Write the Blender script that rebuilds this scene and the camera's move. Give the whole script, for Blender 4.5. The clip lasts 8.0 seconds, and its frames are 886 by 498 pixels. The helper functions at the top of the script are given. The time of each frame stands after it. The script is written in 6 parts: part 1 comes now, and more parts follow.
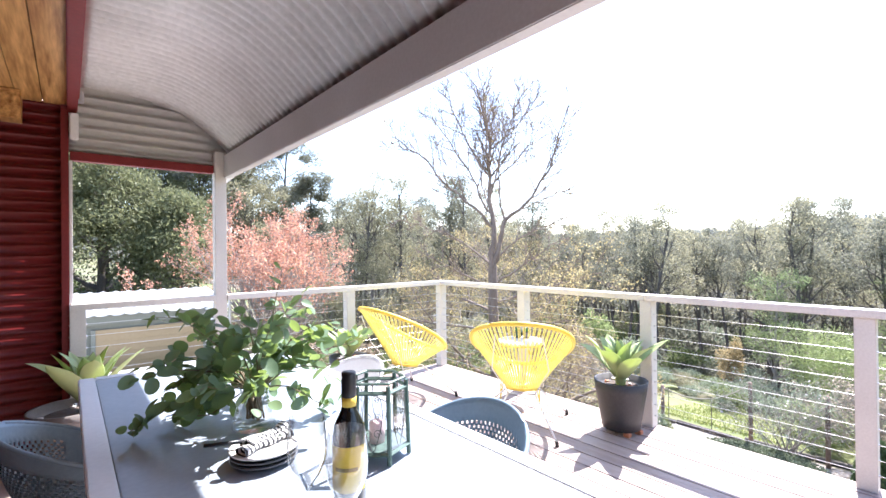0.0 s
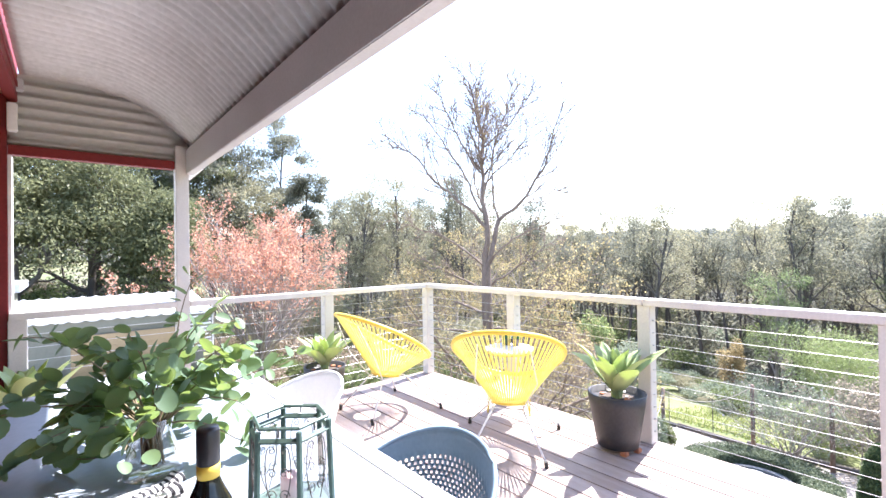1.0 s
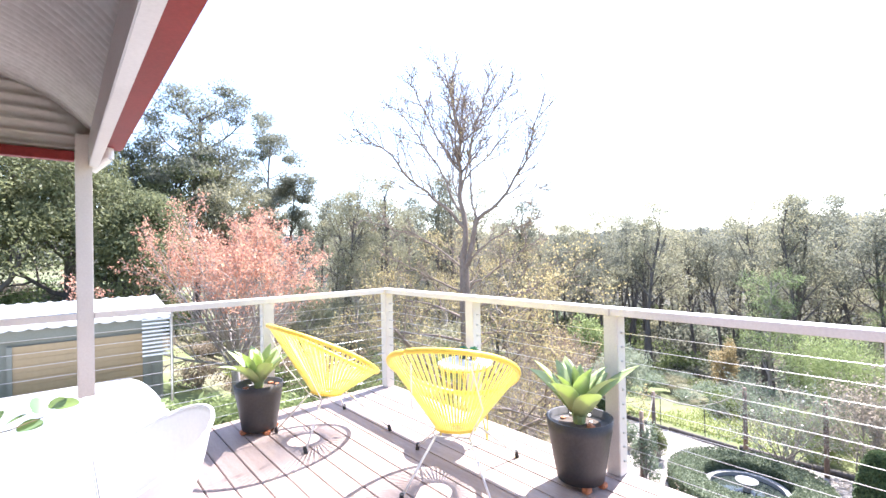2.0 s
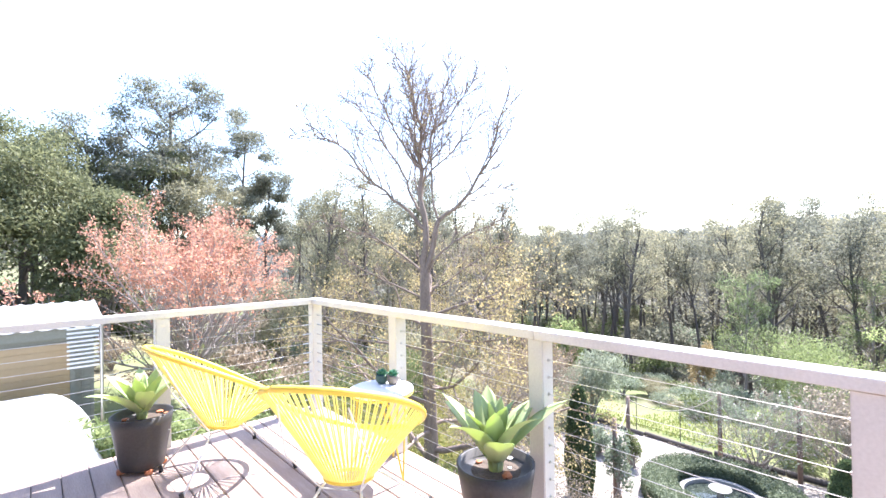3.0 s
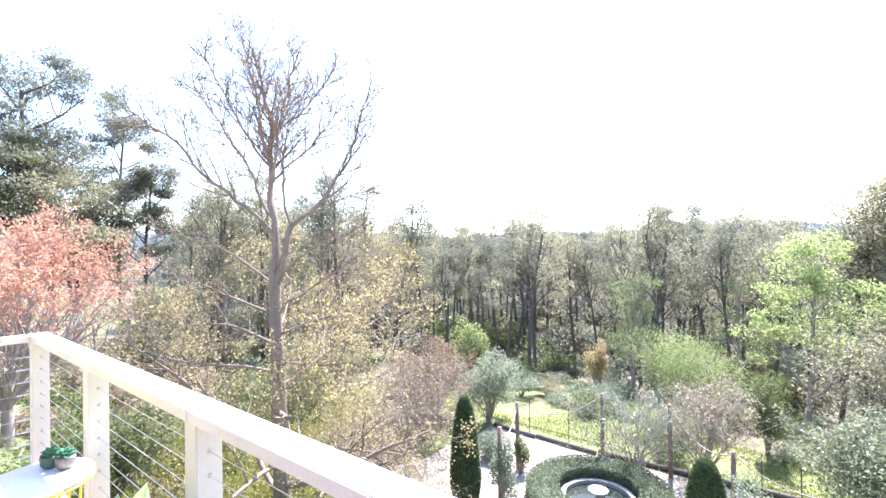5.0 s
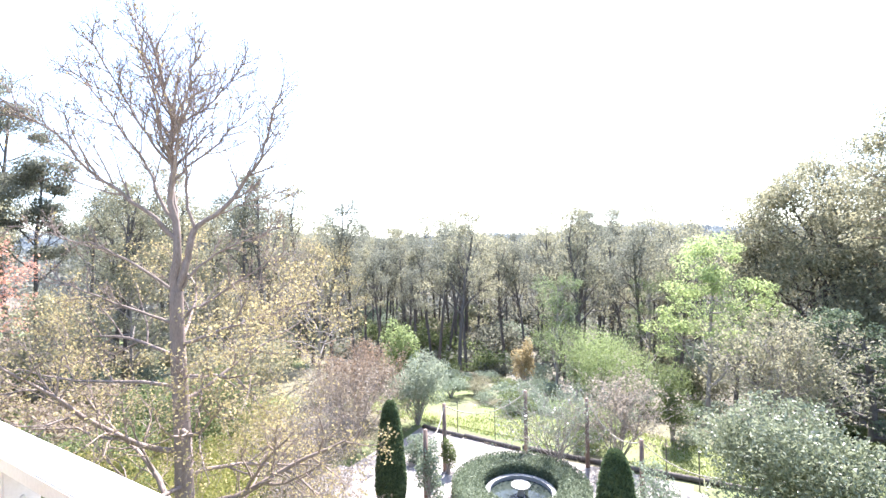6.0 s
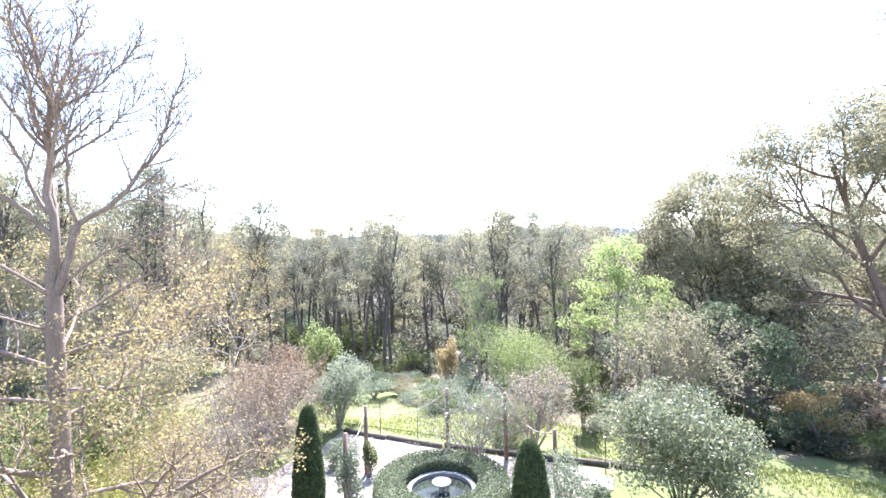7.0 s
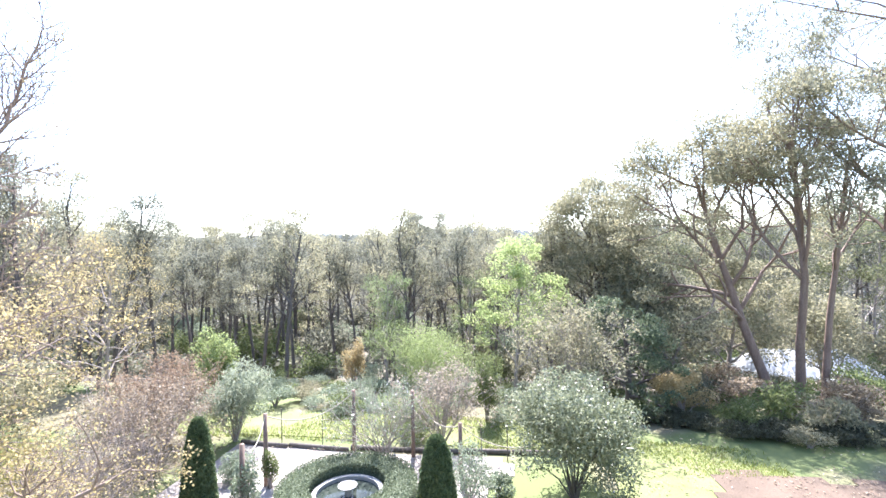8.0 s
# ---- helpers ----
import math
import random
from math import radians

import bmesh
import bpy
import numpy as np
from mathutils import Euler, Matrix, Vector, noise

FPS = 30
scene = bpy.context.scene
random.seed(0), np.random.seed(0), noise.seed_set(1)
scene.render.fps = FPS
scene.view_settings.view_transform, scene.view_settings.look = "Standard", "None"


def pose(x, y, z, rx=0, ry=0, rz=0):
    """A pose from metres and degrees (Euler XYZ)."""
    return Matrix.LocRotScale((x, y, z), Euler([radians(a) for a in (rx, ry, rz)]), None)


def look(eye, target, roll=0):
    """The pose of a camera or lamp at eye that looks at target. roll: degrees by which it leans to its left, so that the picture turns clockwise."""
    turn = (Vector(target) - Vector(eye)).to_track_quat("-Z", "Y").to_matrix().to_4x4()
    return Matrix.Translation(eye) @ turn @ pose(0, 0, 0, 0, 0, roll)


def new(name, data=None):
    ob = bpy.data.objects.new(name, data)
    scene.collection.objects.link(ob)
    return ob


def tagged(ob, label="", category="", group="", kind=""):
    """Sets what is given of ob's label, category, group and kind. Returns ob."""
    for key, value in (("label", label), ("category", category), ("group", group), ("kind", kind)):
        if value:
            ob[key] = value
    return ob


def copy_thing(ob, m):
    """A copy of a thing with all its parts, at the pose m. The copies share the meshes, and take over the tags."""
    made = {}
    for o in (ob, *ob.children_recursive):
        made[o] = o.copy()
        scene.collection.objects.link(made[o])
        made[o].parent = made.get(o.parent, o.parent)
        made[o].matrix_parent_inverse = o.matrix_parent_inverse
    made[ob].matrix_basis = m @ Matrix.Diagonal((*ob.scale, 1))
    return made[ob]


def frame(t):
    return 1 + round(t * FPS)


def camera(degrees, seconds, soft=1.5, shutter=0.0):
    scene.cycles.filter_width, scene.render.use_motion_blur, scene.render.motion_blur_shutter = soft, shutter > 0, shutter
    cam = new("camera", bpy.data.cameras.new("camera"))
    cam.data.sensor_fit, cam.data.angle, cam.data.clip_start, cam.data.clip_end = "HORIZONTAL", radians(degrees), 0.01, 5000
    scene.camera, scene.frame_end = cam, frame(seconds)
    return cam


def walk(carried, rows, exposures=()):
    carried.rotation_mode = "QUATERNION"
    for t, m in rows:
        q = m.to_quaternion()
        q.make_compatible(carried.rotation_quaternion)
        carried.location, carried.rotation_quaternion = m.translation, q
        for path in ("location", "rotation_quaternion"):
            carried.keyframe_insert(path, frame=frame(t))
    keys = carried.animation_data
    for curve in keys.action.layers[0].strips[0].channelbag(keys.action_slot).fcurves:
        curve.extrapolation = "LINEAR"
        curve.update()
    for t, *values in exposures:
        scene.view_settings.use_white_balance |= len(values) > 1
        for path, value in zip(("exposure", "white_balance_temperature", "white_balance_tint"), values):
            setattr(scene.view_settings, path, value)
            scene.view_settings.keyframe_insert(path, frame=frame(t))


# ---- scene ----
cam = camera(89.3, 8.0, soft=1.5)
EXPOSURE = 2.25
PATH = [
    (0, (-3.412, -4.126, 1.346), (-2.129, -2.592, 1.357), -0.6),
    (0.5, (-3.319, -4.097, 1.358), (-2.036, -2.563, 1.362), -0.4),
    (1, (-3.114, -3.994, 1.343), (-1.829, -2.462, 1.36), -0.9),
    (2.5, (-2.234, -3.88, 1.363), (-0.918, -2.374, 1.381), -1.1),
    (3, (-1.901, -3.858, 1.398), (-0.556, -2.378, 1.415), -1.0),
    (3.5, (-1.574, -3.841, 1.426), (-0.191, -2.397, 1.442), -1.1),
    (4, (-1.228, -3.877, 1.466), (0.207, -2.485, 1.481), -1.0),
    (5.5, (-0.594, -4.257, 1.552), (1.062, -3.136, 1.562), -0.9),
    (6, (-0.538, -4.31, 1.565), (1.198, -3.317, 1.576), -1.0),
    (6.5, (-0.495, -4.376, 1.535), (1.309, -3.511, 1.548), -1.0),
    (7, (-0.48, -4.436, 1.538), (1.394, -3.737, 1.547), -1.0),
    (7.5, (-0.473, -4.485, 1.516), (1.458, -3.964, 1.523), -1.1),
    (8, (-0.448, -4.449, 1.463), (1.529, -4.144, 1.468), -1.0),
]
walk(cam, [(t, look(eye, target, roll)) for t, eye, target, roll in PATH], [(0.0, EXPOSURE - 0.1, 6200, 17), (1.0, EXPOSURE, 6200, 17), (4.0, EXPOSURE, 6200, 17), (5.8, EXPOSURE + 0.12, 6200, 17), (8.0, EXPOSURE + 0.12, 6200, 17)])

# ---- world and sun ----
SUN_DIR = Vector((0.71, 0.13, 1.0)).normalized()
world = bpy.data.worlds.new("sky")
scene.world = world
world.use_nodes = True
sky = world.node_tree.nodes.new("ShaderNodeTexSky")
sky.sky_type, sky.sun_disc = "NISHITA", False
sky.sun_elevation = math.asin(SUN_DIR.z)
sky.sun_rotation = math.atan2(SUN_DIR.x, SUN_DIR.y)
sky.air_density, sky.dust_density, sky.ozone_density = 1.0, 0.8, 1.0
background = world.node_tree.nodes["Background"]
background.inputs["Strength"].default_value = 0.125
world.node_tree.links.new(sky.outputs[0], background.inputs["Color"])
sun = new("sun", bpy.data.lights.new("sun", "SUN"))
sun.data.energy, sun.data.angle, sun.data.color = 4.4, radians(0.53), (1.0, 0.97, 0.92)
sun.matrix_world = look(SUN_DIR * 50, (0, 0, 0))


# ---- materials ----
def shader(name):
    m = bpy.data.materials.new(name)
    m.use_nodes = True
    t = m.node_tree
    return m, t, t.nodes["Principled BSDF"]


def surface(name, dark, light, rough=0.6, scale=6.0, fine=60.0, bump=0.2, metal=0.0, stretch=(1, 1, 1), per_piece=0.0, spec=0.5):
    """Two noises, coarse stains and fine grain, between two colours; per_piece varies alike pieces."""
    m, t, b = shader(name)
    n, l = t.nodes, t.links
    co = n.new("ShaderNodeTexCoord")
    mp = n.new("ShaderNodeMapping")
    mp.inputs["Scale"].default_value = stretch
    l.new(co.outputs["Object"], mp.inputs["Vector"])
    big, small = n.new("ShaderNodeTexNoise"), n.new("ShaderNodeTexNoise")
    big.inputs["Scale"].default_value, big.inputs["Detail"].default_value = scale, 4
    small.inputs["Scale"].default_value, small.inputs["Detail"].default_value = fine, 3
    for k in (big, small):
        l.new(mp.outputs[0], k.inputs["Vector"])
    add = n.new("ShaderNodeMath")
    add.operation = "MULTIPLY_ADD"
    add.inputs[1].default_value = 0.45
    l.new(small.outputs["Fac"], add.inputs[0])
    half = n.new("ShaderNodeMath")
    half.operation = "MULTIPLY"
    half.inputs[1].default_value = 0.55
    l.new(big.outputs["Fac"], half.inputs[0])
    l.new(half.outputs[0], add.inputs[2])
    value = add
    if per_piece:
        info = n.new("ShaderNodeObjectInfo")
        pp = n.new("ShaderNodeMath")
        pp.operation = "MULTIPLY_ADD"
        pp.inputs[1].default_value = per_piece
        l.new(info.outputs["Random"], pp.inputs[0])
        l.new(add.outputs[0], pp.inputs[2])
        value = n.new("ShaderNodeMath")
        value.operation = "SUBTRACT"
        value.inputs[1].default_value = per_piece / 2
        l.new(pp.outputs[0], value.inputs[0])
    ramp = n.new("ShaderNodeValToRGB")
    ramp.color_ramp.elements[0].position, ramp.color_ramp.elements[1].position = 0.32, 0.68
    ramp.color_ramp.elements[0].color, ramp.color_ramp.elements[1].color = (*dark, 1), (*light, 1)
    l.new(value.outputs[0], ramp.inputs[0])
    l.new(ramp.outputs[0], b.inputs["Base Color"])
    bp = n.new("ShaderNodeBump")
    bp.inputs["Strength"].default_value, bp.inputs["Distance"].default_value = bump, 0.004
    l.new(small.outputs["Fac"], bp.inputs["Height"])
    l.new(bp.outputs[0], b.inputs["Normal"])
    b.inputs["Roughness"].default_value, b.inputs["Metallic"].default_value = rough, metal
    b.inputs["Specular IOR Level"].default_value = spec
    return m


def leafy(name, dark, light, glow=0.55, rough=0.5, spot=None, through_colour=None, spec=0.18):
    """Leaves that differ one by one, gloss on top and let some light through."""
    m, t, b = shader(name)
    n, l = t.nodes, t.links
    geo = n.new("ShaderNodeNewGeometry")
    ramp = n.new("ShaderNodeValToRGB")
    e = ramp.color_ramp.elements
    e[0].color, e[1].color = (*dark, 1), (*light, 1)
    if spot:
        k = e.new(0.86)
        k.color = (*light, 1)
        e[2].color = (*spot, 1)
    l.new(geo.outputs["Random Per Island"], ramp.inputs[0])
    l.new(ramp.outputs[0], b.inputs["Base Color"])
    b.inputs["Roughness"].default_value = max(rough, 0.4)
    b.inputs["Specular IOR Level"].default_value = spec
    tr = n.new("ShaderNodeBsdfTranslucent")
    l.new(ramp.outputs[0], tr.inputs["Color"])
    if through_colour:
        t.links.remove(tr.inputs["Color"].links[0])
        tr.inputs["Color"].default_value = (*through_colour, 1)
    mix = n.new("ShaderNodeMixShader")
    mix.inputs[0].default_value = glow
    l.new(b.outputs[0], mix.inputs[1])
    l.new(tr.outputs[0], mix.inputs[2])
    l.new(mix.outputs[0], n["Material Output"].inputs["Surface"])
    return m


def thin_glass(name):
    """Thin clear glass: see-through, with a sheen that grows towards grazing angles."""
    m, t, b = shader(name)
    n, l = t.nodes, t.links
    clear, gloss, fr, mix = n.new("ShaderNodeBsdfTransparent"), n.new("ShaderNodeBsdfGlossy"), n.new("ShaderNodeLayerWeight"), n.new("ShaderNodeMixShader")
    clear.inputs[0].default_value = (0.97, 0.98, 0.98, 1)
    gloss.inputs["Roughness"].default_value = 0.03
    fr.inputs["Blend"].default_value = 0.4
    l.new(fr.outputs["Facing"], mix.inputs[0])
    l.new(clear.outputs[0], mix.inputs[1])
    l.new(gloss.outputs[0], mix.inputs[2])
    l.new(mix.outputs[0], n["Material Output"].inputs["Surface"])
    return m


def glass(name, tint=(1, 1, 1), rough=0.0):
    m, t, b = shader(name)
    b.inputs["Base Color"].default_value = (*tint, 1)
    b.inputs["Transmission Weight"].default_value = 1.0
    b.inputs["Roughness"].default_value, b.inputs["IOR"].default_value = rough, 1.45
    return m


M_RAIL = surface("rail_paint", (0.62, 0.585, 0.53), (0.76, 0.72, 0.665), 0.45, 3, 90, 0.08)
M_POST = surface("post_paint", (0.60, 0.565, 0.515), (0.72, 0.685, 0.63), 0.5, 3, 90, 0.08)
M_BEAM = surface("beam_paint", (0.48, 0.47, 0.47), (0.58, 0.57, 0.57), 0.5, 2, 70, 0.1)
M_DECK = surface("deck_board", (0.27, 0.20, 0.17), (0.42, 0.33, 0.29), 0.55, 3, 40, 0.35, stretch=(6, 0.5, 1), per_piece=0.25)
M_JOIST = surface("joist", (0.10, 0.08, 0.06), (0.18, 0.14, 0.11), 0.8)
M_STEEL = surface("cable_steel", (0.55, 0.55, 0.55), (0.7, 0.7, 0.7), 0.3, 10, 100, 0.02, metal=1.0)
M_IRON = surface("galvanised_sheet", (0.44, 0.43, 0.41), (0.62, 0.61, 0.59), 0.5, 2.5, 35, 0.15, metal=0.45)
M_IRON_WALL = surface("painted_sheet", (0.46, 0.45, 0.41), (0.55, 0.54, 0.50), 0.5, 2, 30, 0.08)
M_RED = surface("red_cladding", (0.10, 0.008, 0.008), (0.16, 0.014, 0.013), 0.38, 2, 40, 0.06)
M_RED_TRIM = surface("red_trim", (0.16, 0.018, 0.018), (0.23, 0.028, 0.027), 0.55, 3, 60, 0.06, spec=0.3)
M_WOOD_CEILING = surface("pine_lining", (0.24, 0.085, 0.02), (0.86, 0.52, 0.20), 0.35, 2.2, 5, 0.3, stretch=(11, 0.8, 11))
M_WHITE = surface("white_paint", (0.74, 0.73, 0.72), (0.84, 0.83, 0.82), 0.4, 3, 60, 0.05)
M_SHED_WALL = surface("shed_wall_green", (0.20, 0.205, 0.165), (0.25, 0.255, 0.21), 0.5, 1, 30, 0.05)
M_SHED_DOOR = surface("shed_door_tan", (0.40, 0.285, 0.15), (0.46, 0.335, 0.19), 0.5, 1, 20, 0.05)
M_SHED_ROOF = surface("shed_roof_sheet", (0.40, 0.41, 0.41), (0.52, 0.53, 0.53), 0.5, 1, 20, 0.05, metal=0.1)
M_GREY_BARK = surface("grey_bark", (0.20, 0.17, 0.15), (0.40, 0.355, 0.325), 0.85, 5, 40, 0.5, stretch=(2, 2, 0.5))
M_DARK_BARK = surface("dark_bark", (0.07, 0.06, 0.055), (0.16, 0.14, 0.125), 0.9, 5, 30, 0.5, stretch=(2, 2, 0.4))
M_RED_BARK = surface("smooth_gum_bark", (0.13, 0.085, 0.065), (0.28, 0.20, 0.16), 0.75, 2, 20, 0.3, stretch=(2, 2, 0.5))
M_GUM_LEAF = leafy("gum_leaf", (0.145, 0.15, 0.112), (0.245, 0.25, 0.19))
M_GUM_WARM = leafy("gum_leaf_olive", (0.22, 0.216, 0.142), (0.35, 0.335, 0.222), spot=(0.38, 0.34, 0.21))
M_FRESH_LEAF = leafy("fresh_leaf", (0.22, 0.275, 0.11), (0.36, 0.42, 0.20))
M_MID_LEAF = leafy("mid_leaf", (0.125, 0.158, 0.065), (0.215, 0.255, 0.115))
M_SILVER_LEAF = leafy("silver_leaf", (0.19, 0.23, 0.155), (0.32, 0.37, 0.27), 0.4)
M_CAMELLIA = leafy("glossy_leaf", (0.12, 0.145, 0.08), (0.34, 0.365, 0.245), 0.4, 0.4, spec=0.6)
M_RED_LEAF = leafy("russet_leaf", (0.46, 0.22, 0.15), (0.64, 0.37, 0.27), 0.5, spot=(0.60, 0.44, 0.27))
M_BUD_LEAF = leafy("young_yellow_leaf", (0.36, 0.295, 0.145), (0.52, 0.435, 0.225), 0.5)
M_BROWN_LEAF = leafy("dry_twig_leaf", (0.20, 0.155, 0.11), (0.38, 0.315, 0.23), 0.45, spot=(0.50, 0.45, 0.38))
M_ORANGE_LEAF = leafy("orange_leaf", (0.34, 0.27, 0.14), (0.48, 0.40, 0.23), 0.45)
M_CYPRESS = leafy("cypress_leaf", (0.055, 0.09, 0.045), (0.15, 0.195, 0.09), 0.35)
M_HEDGE = leafy("hedge_leaf", (0.11, 0.14, 0.08), (0.26, 0.30, 0.20), 0.35)
# haze mixed into the leaf colour: paler and greyer than gum_leaf
M_HAZE_FAR_LEAF = leafy("far_haze_gum_leaf", (0.16, 0.168, 0.147), (0.285, 0.28, 0.227), 0.45)
M_BROAD = leafy("broad_olive_leaf", (0.13, 0.145, 0.08), (0.26, 0.275, 0.145), 0.45)
# ridge leaves: the blue of distant haze is put into the colour
M_HAZE_BLUE_LEAF = leafy("ridge_haze_gum_leaf", (0.20, 0.23, 0.245), (0.27, 0.295, 0.30), 0.4, 0.8)
M_GRASS = leafy("grass_blade", (0.16, 0.20, 0.06), (0.32, 0.36, 0.12), 0.5, spot=(0.40, 0.36, 0.18))


# ---- mesh helpers ----
def mesh_object(name, bm, material, parent=None, label=""):
    me = bpy.data.meshes.new(name)
    bm.to_mesh(me)
    bm.free()
    me.materials.append(material)
    ob = new(name, me)
    if parent:
        ob.parent = parent
    if label:
        tagged(ob, label)
    return ob


def part(name, bm, material, parent, label=""):
    return mesh_object(name, bm, material, parent, label)


def smooth(ob):
    for p in ob.data.polygons:
        p.use_smooth = True
    return ob


def box(x0, x1, y0, y1, z0, z1, bevel=0.0, bm=None):
    bm = bm or bmesh.new()
    made = bmesh.ops.create_cube(bm, size=1)["verts"]
    for v in made:
        v.co = Vector((x0 if v.co.x < 0 else x1, y0 if v.co.y < 0 else y1, z0 if v.co.z < 0 else z1))
    if bevel:
        edges = {e for v in made for e in v.link_edges}
        bmesh.ops.bevel(bm, geom=list(edges), offset=bevel, segments=2, affect="EDGES")
    return bm


def rod(a, b, r0, r1=None, sides=8, bm=None):
    bm = bm or bmesh.new()
    a, b = Vector(a), Vector(b)
    d = b - a
    m = Matrix.Translation((a + b) / 2) @ d.to_track_quat("Z", "Y").to_matrix().to_4x4()
    bmesh.ops.create_cone(bm, cap_ends=True, segments=sides, radius1=r0, radius2=r0 if r1 is None else r1, depth=d.length, matrix=m)
    return bm


def lathe(profile, sides=32, bm=None, at=(0, 0, 0), caps=True):
    """Turn a list of (radius, height) round the upright axis."""
    bm = bm or bmesh.new()
    rings = []
    for r, z in profile:
        rings.append([bm.verts.new((at[0] + r * math.cos(2 * math.pi * k / sides), at[1] + r * math.sin(2 * math.pi * k / sides), at[2] + z)) for k in range(sides)])
    for low, high in zip(rings, rings[1:]):
        for k in range(sides):
            bm.faces.new((low[k], low[(k + 1) % sides], high[(k + 1) % sides], high[k]))
    for ring, flip in ((rings[0], True), (rings[-1], False)):
        if caps and profile[0 if flip else -1][0] > 1e-4:
            bm.faces.new(ring[::-1] if flip else ring)
    bmesh.ops.remove_doubles(bm, verts=bm.verts, dist=1e-5)
    bmesh.ops.recalc_face_normals(bm, faces=bm.faces)
    return bm


def raw_mesh(name, verts, faces, material, parent=None, size=None):
    """A mesh from computed arrays of vertices and quads."""
    verts, faces = np.asarray(verts, dtype=np.float32), np.asarray(faces, dtype=np.int32)
    me = bpy.data.meshes.new(name)
    me.vertices.add(len(verts))
    me.vertices.foreach_set("co", verts.ravel())
    k = faces.shape[1]
    me.loops.add(faces.size)
    me.loops.foreach_set("vertex_index", faces.ravel())
    me.polygons.add(len(faces))
    me.polygons.foreach_set("loop_start", np.arange(0, faces.size, k, dtype=np.int32))
    me.update(calc_edges=True)
    me.validate()
    me.materials.append(material)
    ob = new(name, me)
    if parent:
        ob.parent = parent
    return ob


def thing(name, at, label, category, group="", kind="", turn=0.0):
    ob = new(name)
    ob.matrix_basis = pose(*at, 0, 0, turn)
    return tagged(ob, label, category, group, kind)


# ---- plants: limbs and leaves ----
def unit(v):
    return v / max(1e-9, float(np.linalg.norm(v)))


def tubes(branches):
    verts, faces = [], []
    for pts, radii, sides in branches:
        pts = np.asarray(pts)
        start = len(verts)
        for i, p in enumerate(pts):
            d = unit(pts[min(i + 1, len(pts) - 1)] - pts[max(i - 1, 0)])
            a = unit(np.cross(d, (0.31, 0.87, 0.12) if abs(d[1]) < 0.8 else (0.9, 0.1, 0.2)))
            b = np.cross(d, a)
            for k in range(sides):
                w = 2 * math.pi * k / sides
                verts.append(p + radii[i] * (a * math.cos(w) + b * math.sin(w)))
        for i in range(len(pts) - 1):
            for k in range(sides):
                j = (k + 1) % sides
                s = start + i * sides
                faces.append((s + k, s + j, s + sides + j, s + sides + k))
    return verts, faces


def leaf_cards(centers, size, rng, aspect=0.45, droop=0.0, spread=0.3):
    """A kite-shaped leaf at every centre, each turned its own way."""
    n = len(centers)
    d = rng.normal(size=(n, 3))
    d[:, 2] -= droop
    d /= np.linalg.norm(d, axis=1)[:, None]
    s = np.cross(d, rng.normal(size=(n, 3)))
    s /= np.linalg.norm(s, axis=1)[:, None]
    up = np.cross(d, s)
    l = size * (1 + spread * rng.uniform(-1, 1, n))[:, None]
    c = np.asarray(centers)
    v = np.stack([c - d * l / 2, c + s * l * aspect / 2 + up * l * 0.06, c + d * l / 2, c - s * l * aspect / 2 + up * l * 0.06], axis=1)
    return v.reshape(-1, 3), np.arange(4 * n).reshape(n, 4)


def grow(out, tips, rng, p, d, length, r, level, cfg):
    n = cfg["pieces"][level]
    pts, radii = [np.array(p, float)], [r]
    d = unit(np.array(d, float))
    end = cfg["taper"]
    for i in range(n):
        d = unit(d + rng.normal(size=3) * cfg["wobble"][level] + np.array((0, 0, cfg["lift"][level])))
        pts.append(pts[-1] + d * length / n)
        radii.append(r * (1 - (1 - end) * (i + 1) / n))
    out.append((pts, radii, cfg["sides"][level]))
    last = level + 1 >= len(cfg["pieces"])
    if level >= min(cfg["leaf_level"], len(cfg["pieces"]) - 1):
        tips.extend(pts[-1:] if cfg.get("clumps") else pts[1:])
    if last:
        return
    turn = rng.uniform(0, 2 * math.pi)
    lo = cfg["from"][level]
    count = cfg["count"][level]
    for k in range(count):
        f = lo + (1 - lo) * (k + rng.uniform(0.2, 0.9)) / count
        i = min(n - 1, int(f * n))
        q = pts[i] + (pts[i + 1] - pts[i]) * (f * n - i)
        ax = unit(pts[i + 1] - pts[i])
        turn += 2.4 + rng.uniform(-0.5, 0.5)
        side = unit(np.cross(ax, (math.cos(turn), math.sin(turn), 0.15)))
        ang = radians(cfg["angle"][level] + rng.uniform(-10, 10))
        cd = ax * math.cos(ang) + side * math.sin(ang)
        grow(out, tips, rng, q, cd, length * cfg["ratio"][level] * (1.15 - 0.55 * (f - lo) / (1.001 - lo)) * rng.uniform(0.8, 1.15),
             max(cfg["thin"], (radii[i] * 0.62)), level + 1, cfg)


GUM = dict(pieces=(8, 5, 4), taper=0.35, wobble=(0.04, 0.16, 0.22, 0.25), lift=(0.02, 0.10, 0.06, 0.0), sides=(8, 5, 4, 3),
           leaf_level=2, clumps=True, count=(9, 5, 4), ratio=(0.34, 0.55, 0.5), angle=(48, 42, 45), thin=0.008)
GUM["from"] = (0.45, 0.35, 0.3)


